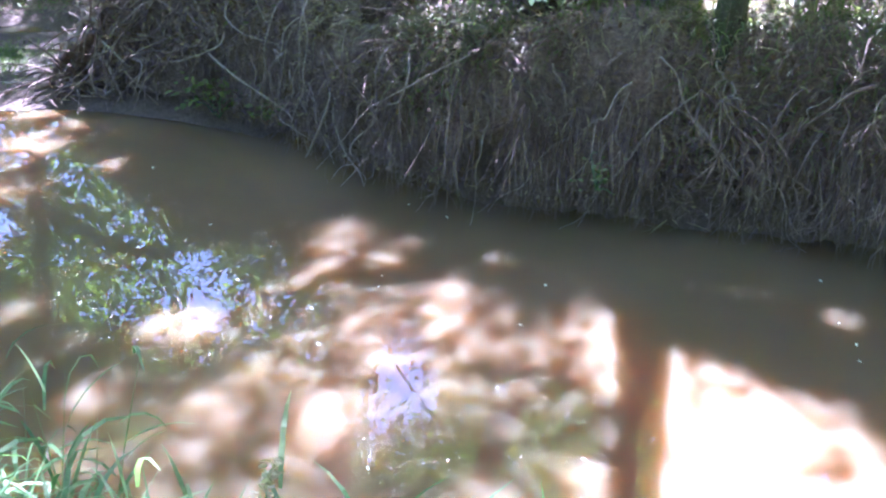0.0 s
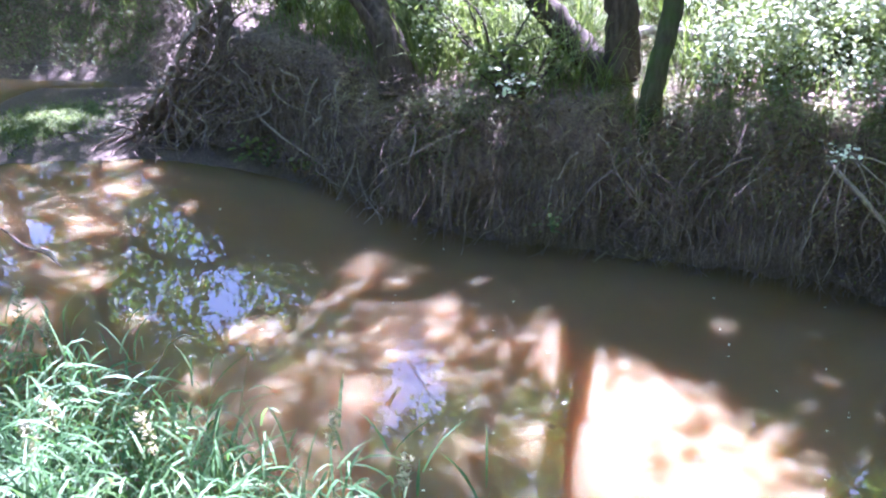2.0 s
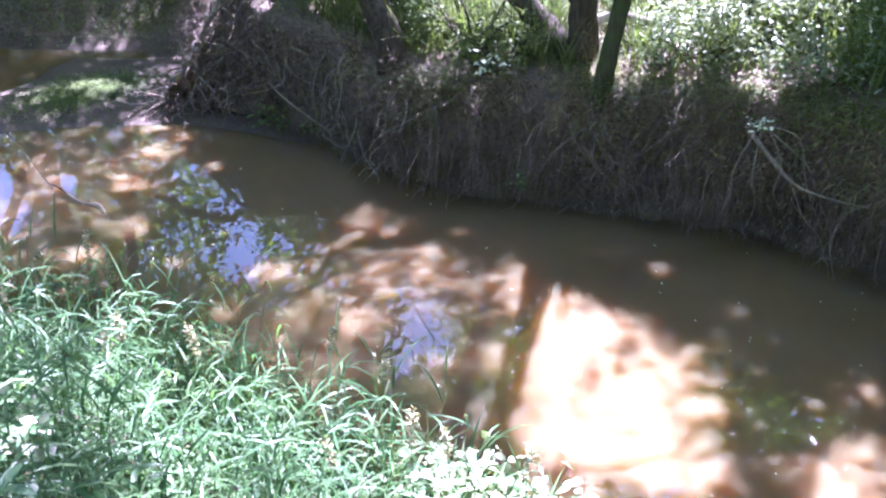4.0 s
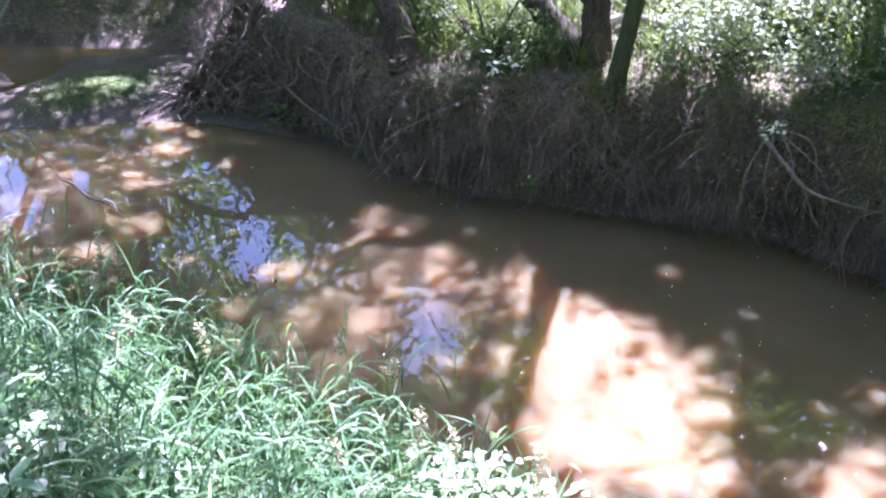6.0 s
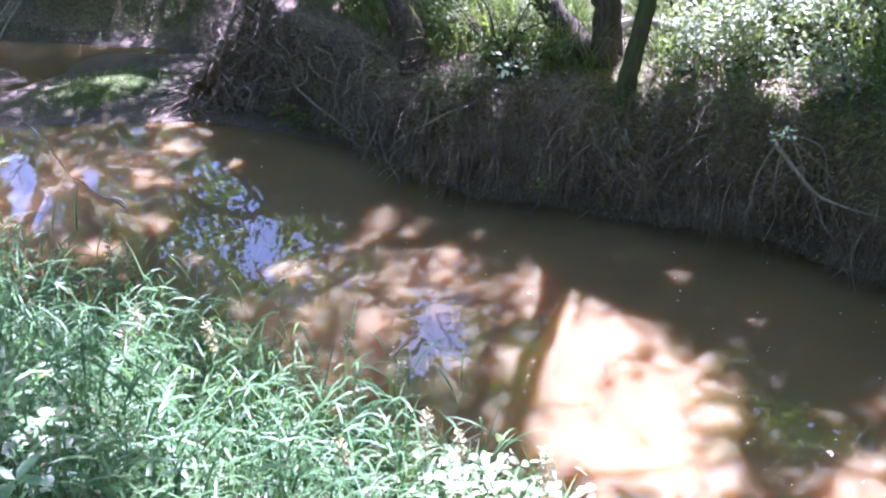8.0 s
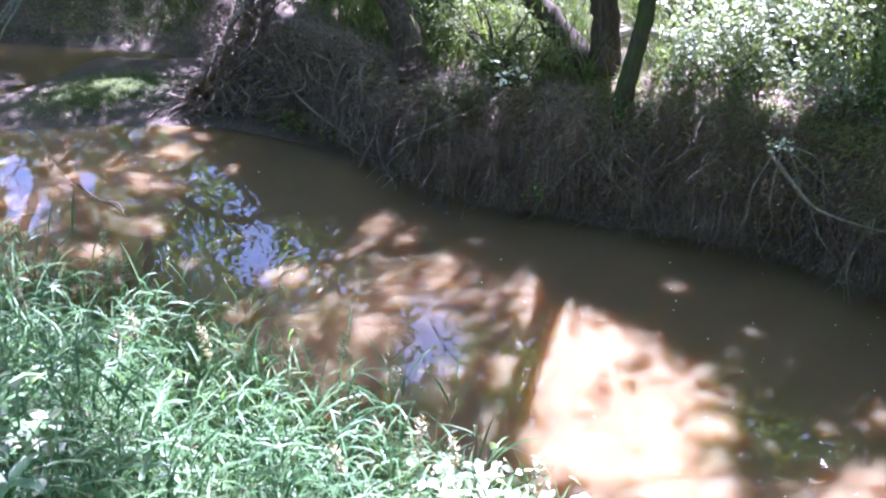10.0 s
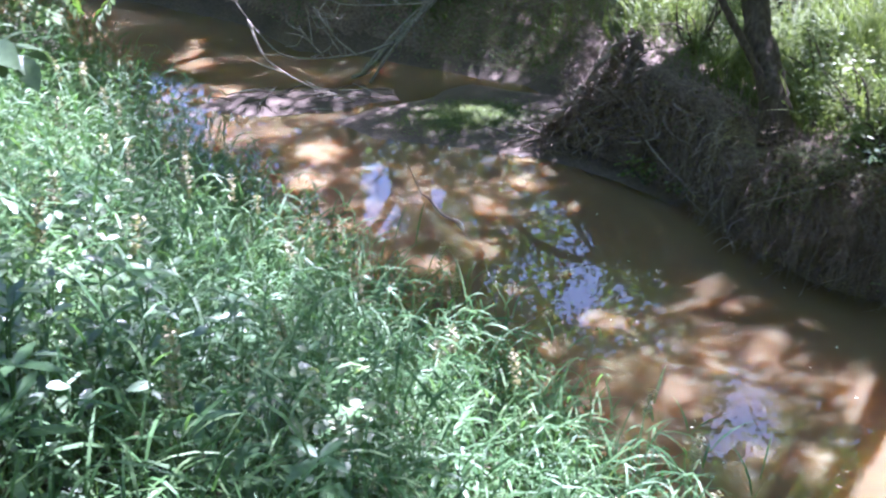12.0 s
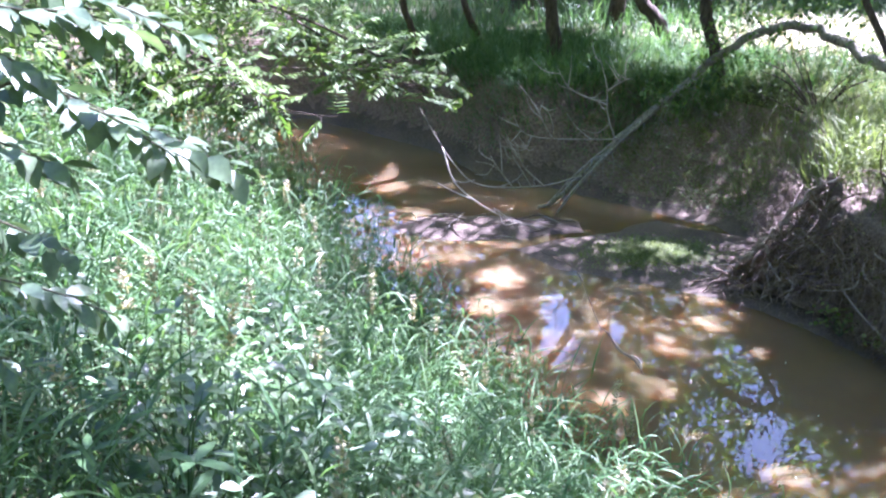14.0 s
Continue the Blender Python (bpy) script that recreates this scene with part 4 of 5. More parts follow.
# single roots that stand out from the bank
for start_, end_, r_ in (
    ((-1.2, 7.44, 0.46), (-1.49, 7.57, 0.32), 0.013),
    ((-1.3, 7.5, 0.41), (-0.83, 7.07, 0.2), 0.016),
    ((-1.28, 7.5, 0.44), (-1.43, 7.53, 0.2), 0.008),
    ((-1.16, 7.42, 0.6), (-0.87, 7.13, 0.54), 0.009),
    ((-0.59, 6.83, 0.33), (-0.73, 6.94, -0.0), 0.013),
    ((-0.57, 6.8, 0.26), (-0.44, 6.58, 0.06), 0.009),
    ((-0.2, 6.44, 0.59), (-0.3, 6.46, 0.44), 0.010),
    ((-0.35, 6.56, 0.38), (-0.45, 6.59, 0.17), 0.007),
    ((0.03, 6.27, 0.44), (0.22, 6.15, 0.47), 0.007),
    ((0.08, 6.25, 0.4), (-0.15, 6.33, 0.15), 0.007),
    ((-0.24, 6.48, 0.42), (-0.25, 6.42, 0.23), 0.007),
    ((1.16, 5.94, 0.45), (1.27, 5.84, 0.24), 0.008),
    ((1.14, 5.94, 0.57), (1.41, 5.78, 0.3), 0.008),
    ((0.85, 6.01, 0.43), (0.82, 5.96, 0.31), 0.008),
    ((0.7, 6.04, 0.25), (0.59, 6.01, 0.2), 0.006),
    ((1.36, 5.86, 0.18), (1.41, 5.78, 0.04), 0.006),
):
    a_, b_ = np.array(start_), np.array(end_)
    sag = np.array([0, -0.03, -0.02 + rng.normal(0, 0.02)])
    line = smooth_path([a_ + np.array([0.0, 0.12, 0.06]), a_, a_ * 0.6 + b_ * 0.4 + sag, b_, b_ + (b_ - a_) * 0.15 + rng.normal(size=3) * 0.02], 5)
    root(line, r_ * 0.6, DARKROOT if r_ < 0.009 else ROOT, "bare grey root standing out of the crumbling bank")


# ---- upturned root heap ----
heap = thing("root_heap", (-2.05, 7.92, 0.05), "slanting heap of upturned tangled tree roots and earth", "roots")
hp = np.array((-2.05, 7.92, 0.05))
ridge = smooth_path([(-2.32, 7.98, 0.06), (-2.12, 7.98, 0.32), (-1.92, 8.0, 0.62), (-1.74, 8.05, 0.9), (-1.58, 8.1, 1.12)], 6)
foot_line = smooth_path([(-2.2, 7.93, 0.05), (-1.75, 7.84, 0.08), (-1.32, 7.68, 0.08), (-0.92, 7.42, 0.08)], 6)
nu, nv = len(ridge), 14
ff, ss = np.meshgrid(np.linspace(0, 1, nv), np.linspace(0, 1, nu))
low_ = np.stack([np.interp(ss[:, 0], np.linspace(0, 1, len(foot_line)), foot_line[:, q]) for q in range(3)], 1)
hv = ridge[:, None] * (1 - ff[..., None]) + low_[:, None] * ff[..., None]
lump = rough(ss * 3 + ff, ff * 2 - ss, 5.0)
hv[..., 0] += 0.05 * lump
hv[..., 1] += 0.10 * np.sin(ff * math.pi) + 0.07 * rough(ff * 3, ss * 4, 4.0)
hv[..., 2] += 0.05 * np.sin(ff * math.pi) * lump
back = hv + np.array([0.15, 0.55, -0.25])
hv = np.concatenate([back[:, ::-1], hv], 1)
rows, cols = hv.shape[:2]
k = (np.arange(rows - 1) * cols)[:, None] + np.arange(cols - 1)[None]
part("earth", (hv.reshape(-1, 3) - hp, np.stack([k, k + 1, k + cols + 1, k + cols], 2).reshape(-1, 4)), SOIL, heap, "dark crumbling earth")
for k_ in range(150):
    f, g = rng.uniform(0, 1), rng.uniform(0, 0.75)
    a_, b_ = ridge[int(f * (len(ridge) - 1))], foot_line[int(f * (len(foot_line) - 1))]
    start_ = a_ * (1 - g) + b_ * g + np.array([0, -0.03, 0])
    ln_ = rng.uniform(0.15, 0.5)
    d_ = unit(np.array([rng.normal(0.15, 0.55), rng.normal(-0.35, 0.25), rng.normal(-0.45, 0.55)])) * ln_
    tip = start_ + d_
    tip[2] = max(tip[2], 0.03)
    mid = (start_ + tip) / 2 + rng.normal(size=3) * 0.03 + np.array([0, -0.03, 0.02])
    part("root", tube(smooth_path([start_, mid, tip], 5) - hp, [rng.gamma(2.0, 0.0025) + 0.004, 0.006, 0.002], 6, 0.12), ROOT if rng.random() < 0.08 else DARKROOT, heap)
# Pale bark on the ridge roots paints the light along the heap's top edge.
for k_ in range(34):
    f = rng.uniform(0.2, 1.0)
    start_ = ridge[int(f * (len(ridge) - 1))] + rng.normal(size=3) * 0.03
    d_ = unit(np.array([rng.normal(-0.25, 0.5), rng.normal(-0.2, 0.4), rng.normal(0.25, 0.5)])) * rng.uniform(0.08, 0.26)
    part("root", tube(smooth_path([start_ - d_ * 0.5, start_ + rng.normal(size=3) * 0.03, start_ + d_], 5) - hp, [0.006, rng.uniform(0.004, 0.009), 0.002], 6, 0.15), ROOT, heap, "splintered root, pale to paint the lit ridge")
for k_ in range(9):
    f = 0.1 + 0.1 * k_
    line = ridge[int(f * (len(ridge) - 7)):][:7] + rng.normal(size=(7, 3)) * 0.02 + np.array([-0.03, -0.05, 0.02])
    part("root", tube(line - hp, [0.019, 0.015, 0.009], 7, 0.15), ROOT, heap, "thick root along the ridge, pale to paint the light")

# ---- fallen branch over the far water ----
fallen = thing("fallen_branch", (-1.6, 9.57, 1.2), "long arching grey dead branch fallen into the stream", "branch")
fp = np.array((-1.6, 9.57, 1.2))
arch = smooth_path([(-0.9, 9.5, 1.2), (-1.3, 9.5, 1.6), (-1.6, 9.57, 1.78), (-2.05, 9.79, 1.93), (-2.55, 9.88, 2.04), (-3.09, 9.93, 1.8), (-3.61, 9.86, 1.29), (-4.21, 9.62, 0.64), (-4.48, 9.3, 0.24), (-4.75, 9.0, -0.05)], 6)
arch[2:-1] += rng.normal(size=(len(arch) - 3, 3)) * 0.014
part("stem", tube(arch - fp, [0.05, 0.048, 0.046, 0.042, 0.034, 0.018], 9, 0.14), LICHEN, fallen)
part("fork", tube(smooth_path([(-3.7, 9.84, 1.2), (-4.1, 9.55, 0.7), (-4.35, 9.2, 0.3), (-4.5, 8.95, -0.03)], 6) - fp, [0.024, 0.02, 0.013], 7, 0.12), LICHEN, fallen, "bare grey fork")
o_ = rng.normal(size=3) * np.array([0.10, 0.10, 0.05])
part("stem", tube(smooth_path([(-3.45, 9.88, 1.42), np.array((-3.9, 9.75, 0.95)) + o_, np.array((-4.3, 9.5, 0.5)) + o_ * 1.6, (-4.72, 9.05, -0.04)], 6) - fp, [0.012, 0.014, 0.011, 0.006], 6, 0.1), DEADWOOD, fallen, "bare grey side stem")
spray = np.repeat(np.array([(-3.3, 9.85, 1.55), (-3.5, 9.8, 1.35), (-3.15, 9.85, 1.75), (-2.9, 9.9, 1.95), (-2.4, 9.9, 2.05), (-3.7, 9.8, 1.2), (-2.65, 9.9, 1.9), (-2.6, 9.9, 2.2), (-2.1, 9.8, 2.2), (-1.8, 9.7, 2.1), (-3.0, 9.95, 2.15), (-3.4, 9.9, 1.95), (-3.6, 9.7, 1.3), (-1.4, 9.5, 1.9), (-3.2, 9.8, 1.62)]), 60, 0) + rng.normal(size=(900, 3)) * np.array([0.17, 0.14, 0.09])
tagged(part("foliage", leaves(spray - fp, random_ways(900, 0.5) + np.array([0, 0, -0.3]), random_ways(900) * 0.5 + np.array([0, 0, 1.0]), rng.uniform(0.05, 0.09, 900), rng.uniform(0.024, 0.04, 900)), ASHLEAF, fallen, "live light green leaves"), kind="stuff")
TWIGS = [[(-4.1, 9.65, 0.75), (-4.28, 9.5, 0.74), (-4.88, 9.07, 0.77), (-5.07, 8.96, 1.0)], [(-4.15, 9.62, 0.7), (-4.26, 9.6, 1.0), (-4.27, 9.55, 1.3), (-4.35, 9.5, 1.6)],
         [(-4.26, 9.58, 1.1), (-4.6, 9.4, 1.25), (-4.75, 9.3, 1.5)], [(-4.4, 9.35, 0.35), (-4.65, 8.9, 0.3), (-5.18, 8.55, 0.3), (-5.55, 8.56, 0.5), (-6.0, 8.6, 1.0)],
         [(-4.9, 8.72, 0.3), (-5.0, 8.6, 0.5), (-5.1, 8.6, 0.62)], [(-4.6, 8.9, 0.3), (-4.8, 8.8, 0.5), (-4.85, 8.7, 0.75)], [(-4.27, 9.56, 1.25), (-4.05, 9.5, 1.4), (-3.95, 9.5, 1.42)],
         [(-4.88, 9.07, 0.77), (-4.98, 9.1, 0.6), (-5.2, 9.0, 0.62)], [(-5.5, 8.3, 0.7), (-5.11, 8.01, 0.42), (-4.42, 7.84, 0.25), (-4.04, 8.04, 0.18)], [(-4.7, 9.2, 0.75), (-4.8, 9.1, 1.0), (-4.78, 9.1, 1.15)]]
for k_ in range(26):
    p0 = arch[int(rng.integers(len(arch) * 6 // 10, len(arch) - 2))]
    d_ = np.array([rng.normal(0.05, 0.14), rng.normal(-0.12, 0.1), -rng.uniform(0.1, 0.4)])
    d_[2] = max(d_[2], -p0[2] - 0.02)
    part("twig", tube(smooth_path([p0, p0 + d_ * 0.5 + rng.normal(size=3) * 0.05, p0 + d_], 5) - fp, [0.007, 0.005, 0.0015], 5, 0.1), LICHEN, fallen)
for pts in TWIGS:
    line = smooth_path(pts, 6)
    part("twig", tube(line - fp, [0.010, 0.008, 0.006, 0.0025], 6, 0.08), DEADWOOD, fallen)
    for q in range(4):
        p0 = line[int(rng.integers(3, len(line)))]
        d_ = unit(rng.normal(size=3) * np.array([1, 0.6, 0.6]) + np.array([-0.4, -0.2, 0.35])) * rng.uniform(0.15, 0.42)
        part("twig", tube(smooth_path([p0, p0 + d_ * 0.55 + rng.normal(size=3) * 0.03, p0 + d_ + np.array([0, 0, 0.06])], 4) - fp, [0.007, 0.005, 0.002], 5), DEADWOOD, fallen)

# ---- sticks and drift ----
stick = thing("stick", (-2.5, 6.25, 0.0), "dark barky stick lying half sunk in the stream", "stick")
part("stem", tube(smooth_path([(-0.42, 0.4, -0.02), (-0.24, 0.22, 0.03), (-0.05, 0.02, 0.02), (0.12, -0.1, 0.03), (0.27, -0.24, -0.01)], 6), [0.004, 0.008, 0.010, 0.009, 0.004], 8, 0.12), DARKROOT, stick)
part("bark_flake", tube(smooth_path([(0.08, -0.06, 0.04), (0.16, -0.12, 0.05), (0.22, -0.2, 0.035)], 5), [0.006, 0.009, 0.004], 7, 0.12), DEADWOOD, stick, "pale peeled bark flake")
snag = thing("twig", (-3.0, 6.9, 0.0), "thin bent twig standing out of the water", "twig")
part("stem", tube(smooth_path([(-0.5, -0.15, 0.45), (-0.25, 0.0, 0.3), (0.05, -0.25, 0.1), (0.25, -0.45, -0.03)], 6), [0.002, 0.003, 0.004], 6), DARKROOT, snag)
for k_ in range(46):
    on_isl = k_ < 30
    c = (np.array([rng.uniform(-5.5, -4.1), 0, 0]) if on_isl else np.array([rng.normal(-2.2, 0.22), rng.normal(7.95, 0.13), 0]))
    if on_isl:
        c[1] = 8.05 + (c[0] + 4.9) * 0.55 + rng.normal(0, 0.14)
    c[2] = max(float(land(c[0], c[1])), 0.0) + 0.012
    a, ln_ = rng.normal(0.5, 0.6), rng.uniform(0.15, 0.5)
    d_ = np.array([math.cos(a), math.sin(a), rng.normal(0.05, 0.1)]) * ln_
    ob = thing("twig", c, "dead drift twig lying on the mud bar", "twig", "drift twigs on the bar")
    part("stem", tube(smooth_path([-d_ / 2 * [1, 1, 0], rng.normal(size=3) * 0.02, d_ / 2], 4), [0.005, 0.007, 0.003], 5, 0.1), DEADWOOD if k_ % 3 == 0 else DARKROOT, ob)
log = thing("log", (1.05, 6.75, 1.12), "pale weathered log lying behind the trees", "log")
part("stem", tube(smooth_path([(0.06, 0.05, 0.0), (0.2, 0.0, 0.05), (0.45, -0.1, 0.04)], 5), [0.035, 0.04, 0.03], 9, 0.05), DEADWOOD, log)


# seed fluff and leaf bits floating on the water and caught on the bank
n = 70
fx_, fy_ = rng.uniform(-1.6, 2.6, n), rng.uniform(3.4, 7.0, n)
ok = (inside(FAR_EDGE, fx_, fy_) < -0.1) & (inside(NEAR_EDGE, fx_, fy_) < -0.5)
fx_, fy_ = fx_[ok], fy_[ok]
n = len(fx_)
v_, f_ = leaves(np.stack([fx_, fy_, np.full(n, 0.006)], 1), random_ways(n, 0.1), random_ways(n) * 0.3 + np.array([0, 0, 1.0]), rng.uniform(0.008, 0.022, n), rng.uniform(0.006, 0.013, n))
tagged(new("seed_fluff", mesh_np("seed_fluff", v_, f_, BLOSSOM)), "pale seed fluff and leaf bits floating on the water", "seeds", kind="stuff")

# ---- seed heads, herbs and blossom ----
def seed_spike(height, head, mat):
    ob = thing("seed_spike", (0, 0, 0), "pale drooping seed head on a thin grass stalk", "grass stalk", "seed heads in the grass")
    path = smooth_path([(0, 0, -0.02), (0.01, 0, height * 0.5), (0.03, 0.01, height)], 6)
    part("stalk", tube(path, [0.003, 0.0025, 0.0015], 5), GRASS, ob)
    n_ = 60
    f = rng.uniform(0, 1, n_)
    c = np.stack([0.03 + 0.02 * f + rng.normal(0, 0.008, n_), 0.01 + rng.normal(0, 0.008, n_), height - head * 0.6 + head * f], 1)
    way = random_ways(n_, 0.5) + np.array([0, 0, 0.6])
    tagged(part("seed_head", leaves(c, way, random_ways(n_), np.full(n_, 0.024), np.full(n_, 0.010), 0.5, 0.1), mat, ob, "pale feathery seed head"), kind="stuff")
    return ob


spike_a, spike_b = seed_spike(0.62, 0.13, SEED), seed_spike(0.74, 0.17, SEED)
SPIKES = [(-0.22, 3.5, 0.0), (-1.8, 4.3, 0.3), (-1.62, 4.35, 2.1), (-0.1, 2.85, 1.0), (0.12, 2.9, 2.0), (0.33, 2.72, 0.4), (-0.55, 3.62, 1.2), (-0.95, 3.5, 2.2), (-0.3, 2.7, 3.0), (-3.2, 4.6, 0.5), (-3.0, 4.5, 1.5), (-2.2, 4.1, 2.5)]
for k_ in range(80):
    x_, y_ = rng.uniform(-6.5, -1.0), rng.uniform(1.2, 6.0)
    if inside(NEAR_EDGE, np.array([x_]), np.array([y_]))[0] > 0.05:
        SPIKES.append((x_, y_, rng.uniform(0, 6.28)))
for k_, (x_, y_, a) in enumerate(SPIKES):
    m_ = Matrix.Translation((x_, y_, float(land(x_, y_)))) @ Euler((rng.normal(0, 0.1), rng.normal(0, 0.1), a)).to_matrix().to_4x4()
    if k_ < 2:
        (spike_a, spike_b)[k_].matrix_basis = m_
    else:
        copy_thing((spike_a, spike_b)[k_ % 2], m_)


def herb(height, pairs, leaf, wide, label, group):
    ob = thing("herb", (0, 0, 0), label, "herb", group)
    path = smooth_path([(0, 0, -0.03), (0.01, 0.01, height * 0.5), (0.03, 0.0, height)], 5)
    part("stem", tube(path, [0.004, 0.003, 0.002], 5), HERB, ob)
    b_, w_, l_ = [], [], []
    for k_ in range(pairs):
        f = 0.25 + 0.75 * k_ / max(1, pairs - 1)
        a0 = k_ * 1.57 + rng.normal(0, 0.2)
        for q in (0, math.pi) if k_ < pairs - 1 else (0, 1.57, math.pi, 4.71):
            b_.append((0.03 * f, 0, height * f))
            w_.append((math.cos(a0 + q), math.sin(a0 + q), rng.uniform(0.05, 0.5)))
            l_.append(leaf * (1.15 - 0.5 * f) * rng.uniform(0.8, 1.2))
    b_, w_, l_ = np.array(b_), np.array(w_), np.array(l_)
    for j in range(len(b_)):
        part("leaf", leaves(b_[j:j + 1], w_[j:j + 1], np.array([[0, 0, 1.0]]), l_[j:j + 1], l_[j:j + 1] * wide, 0.2, 0.35), HERB, ob)
    return ob


kinds = [herb(0.50, 6, 0.14, 0.33, "green broad-leaved herb standing among the grass", "broad-leaved herbs in the grass"), herb(0.42, 5, 0.13, 0.45, "green broad-leaved herb standing among the grass", "broad-leaved herbs in the grass"),
         herb(0.62, 8, 0.12, 0.28, "green narrow-leaved herb standing among the grass", "broad-leaved herbs in the grass")]
SPOTS = []
for cx_, cy_, sp, cnt in ((-2.4, 2.5, 0.5, 34), (-1.6, 1.7, 0.4, 20), (-0.5, 2.2, 0.35, 12), (0.35, 2.45, 0.22, 14), (-1.1, 2.1, 0.3, 8), (-3.4, 3.0, 0.5, 16), (-0.9, 1.6, 0.3, 10)):
    for _ in range(cnt):
        SPOTS.append((rng.normal(cx_, sp), rng.normal(cy_, sp)))
used = 0
for x_, y_ in SPOTS:
    if inside(NEAR_EDGE, np.array([x_]), np.array([y_]))[0] < 0.02 or math.hypot(x_, y_) < 0.8:
        continue
    sc = rng.uniform(0.7, 1.15)
    m_ = Matrix.Translation((x_, y_, float(land(x_, y_)))) @ Euler((rng.normal(0, 0.15), rng.normal(0, 0.15), rng.uniform(0, 6.28))).to_matrix().to_4x4() @ Matrix.Scale(sc, 4)
    if used < 3:
        kinds[used].matrix_basis = m_
    else:
        copy_thing(kinds[used % 3], m_)
    used += 1


def leaf_tuft(at, r, n_, size, mat, name, label, category, wide=0.5, flat=0.6):
    ob = thing(name, at, label, category)
    c = rng.normal(size=(n_, 3)) * np.array([r, r, r * flat]) * 0.5
    part("foliage", leaves(c, random_ways(n_, 0.5), random_ways(n_) * 0.4 + np.array([0, 0, 1.0]), size * rng.uniform(0.7, 1.3, n_), size * wide * rng.uniform(0.8, 1.2, n_)), mat, ob)
    stems = []
    for j in range(8):
        q = c[rng.integers(n_)]
        stems.append(tube(smooth_path([(0, 0, -max(r * 0.7, 0.42 if r > 0.2 and size > 0.06 else 0)), q * 0.5 + np.array([0, 0, -r * 0.2]), q], 4), [0.004, 0.003, 0.001], 5))
    tagged(part("stem", join(stems), HERB, ob), kind="stuff")
    return ob


leaf_tuft((1.97, 5.52, 0.88), 0.08, 30, 0.032, BLOSSOM, "blossom", "white blossom cluster at the lip of the bank", "flowers", 0.7)
leaf_tuft((0.36, 6.3, 1.02), 0.12, 30, 0.035, BLOSSOM, "blossom", "small white blossom cluster on the bank", "flowers", 0.7)
leaf_tuft((0.56, 5.88, 0.34), 0.10, 34, 0.03, BANKGRASS, "leafy_tuft", "bright green leafy tuft on the root wall", "weed", 0.7)
leaf_tuft((-1.25, 7.42, 0.2), 0.22, 90, 0.045, BANKGRASS, "leafy_tuft", "bright green ground ivy at the bank foot", "weed", 0.8, 0.4)
leaf_tuft((-0.95, 7.25, 0.16), 0.12, 40, 0.04, BANKGRASS, "leafy_tuft", "bright green ground ivy at the bank foot", "weed", 0.8, 0.4)

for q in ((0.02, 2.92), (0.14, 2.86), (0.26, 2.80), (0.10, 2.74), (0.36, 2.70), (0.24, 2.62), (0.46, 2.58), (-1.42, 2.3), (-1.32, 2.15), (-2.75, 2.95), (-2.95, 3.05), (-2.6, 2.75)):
    leaf_tuft((q[0], q[1], float(land(q[0], q[1])) + 0.42), 0.22, 70, 0.055, SUNLIT_LEAF, "broadleaf_plant", "broad-leaved plant by the water, leaves lightened for full sun", "plant", 0.75, 0.6)


for q in ((-2.0, 1.66), (-2.2, 1.95), (-1.75, 1.45), (-2.35, 2.2), (-1.95, 2.05), (-2.5, 1.8), (-1.8, 1.75), (-2.15, 1.4)):
    leaf_tuft((q[0], q[1], float(land(q[0], q[1])) + 0.46), 0.3, 50, 0.062, SHRUBLEAF, "broadleaf_plant", "grey-green broad-leaved plant standing among the grass", "plant", 0.5, 0.7)


# ---- bushes ----
def bush(at, r, n_, size, mat, label, wide=0.5):
    ob = thing("bush", at, label, "bush", "bushes along the stream")
    r = np.array(r, float)
    tips = random_ways(max(14, n_ // 60)) * r * rng.uniform(0.5, 1.0, (max(14, n_ // 60), 1)) ** 0.4 + np.array([0, 0, r[2] * 0.9])
    tips[:, 2] = np.abs(tips[:, 2])
    per = n_ // len(tips)
    c = np.repeat(tips, per, 0) + rng.normal(size=(len(tips) * per, 3)) * 0.13 * float(r.mean()) ** 0.5
    k2 = len(c)
    part("crown", diamonds(c, random_ways(k2, 0.6), random_ways(k2) * 0.6 + np.array([0, 0, 1.0]), size * rng.uniform(0.7, 1.3, k2), size * wide * rng.uniform(0.8, 1.2, k2)), mat, ob, smooth=False)
    part("stem", join([tube(smooth_path([(0, 0, -0.1), q * 0.5 + rng.normal(size=3) * 0.05, q], 4), [0.014, 0.009, 0.003], 5) for q in tips[:14]]), BARK, ob)
    return ob


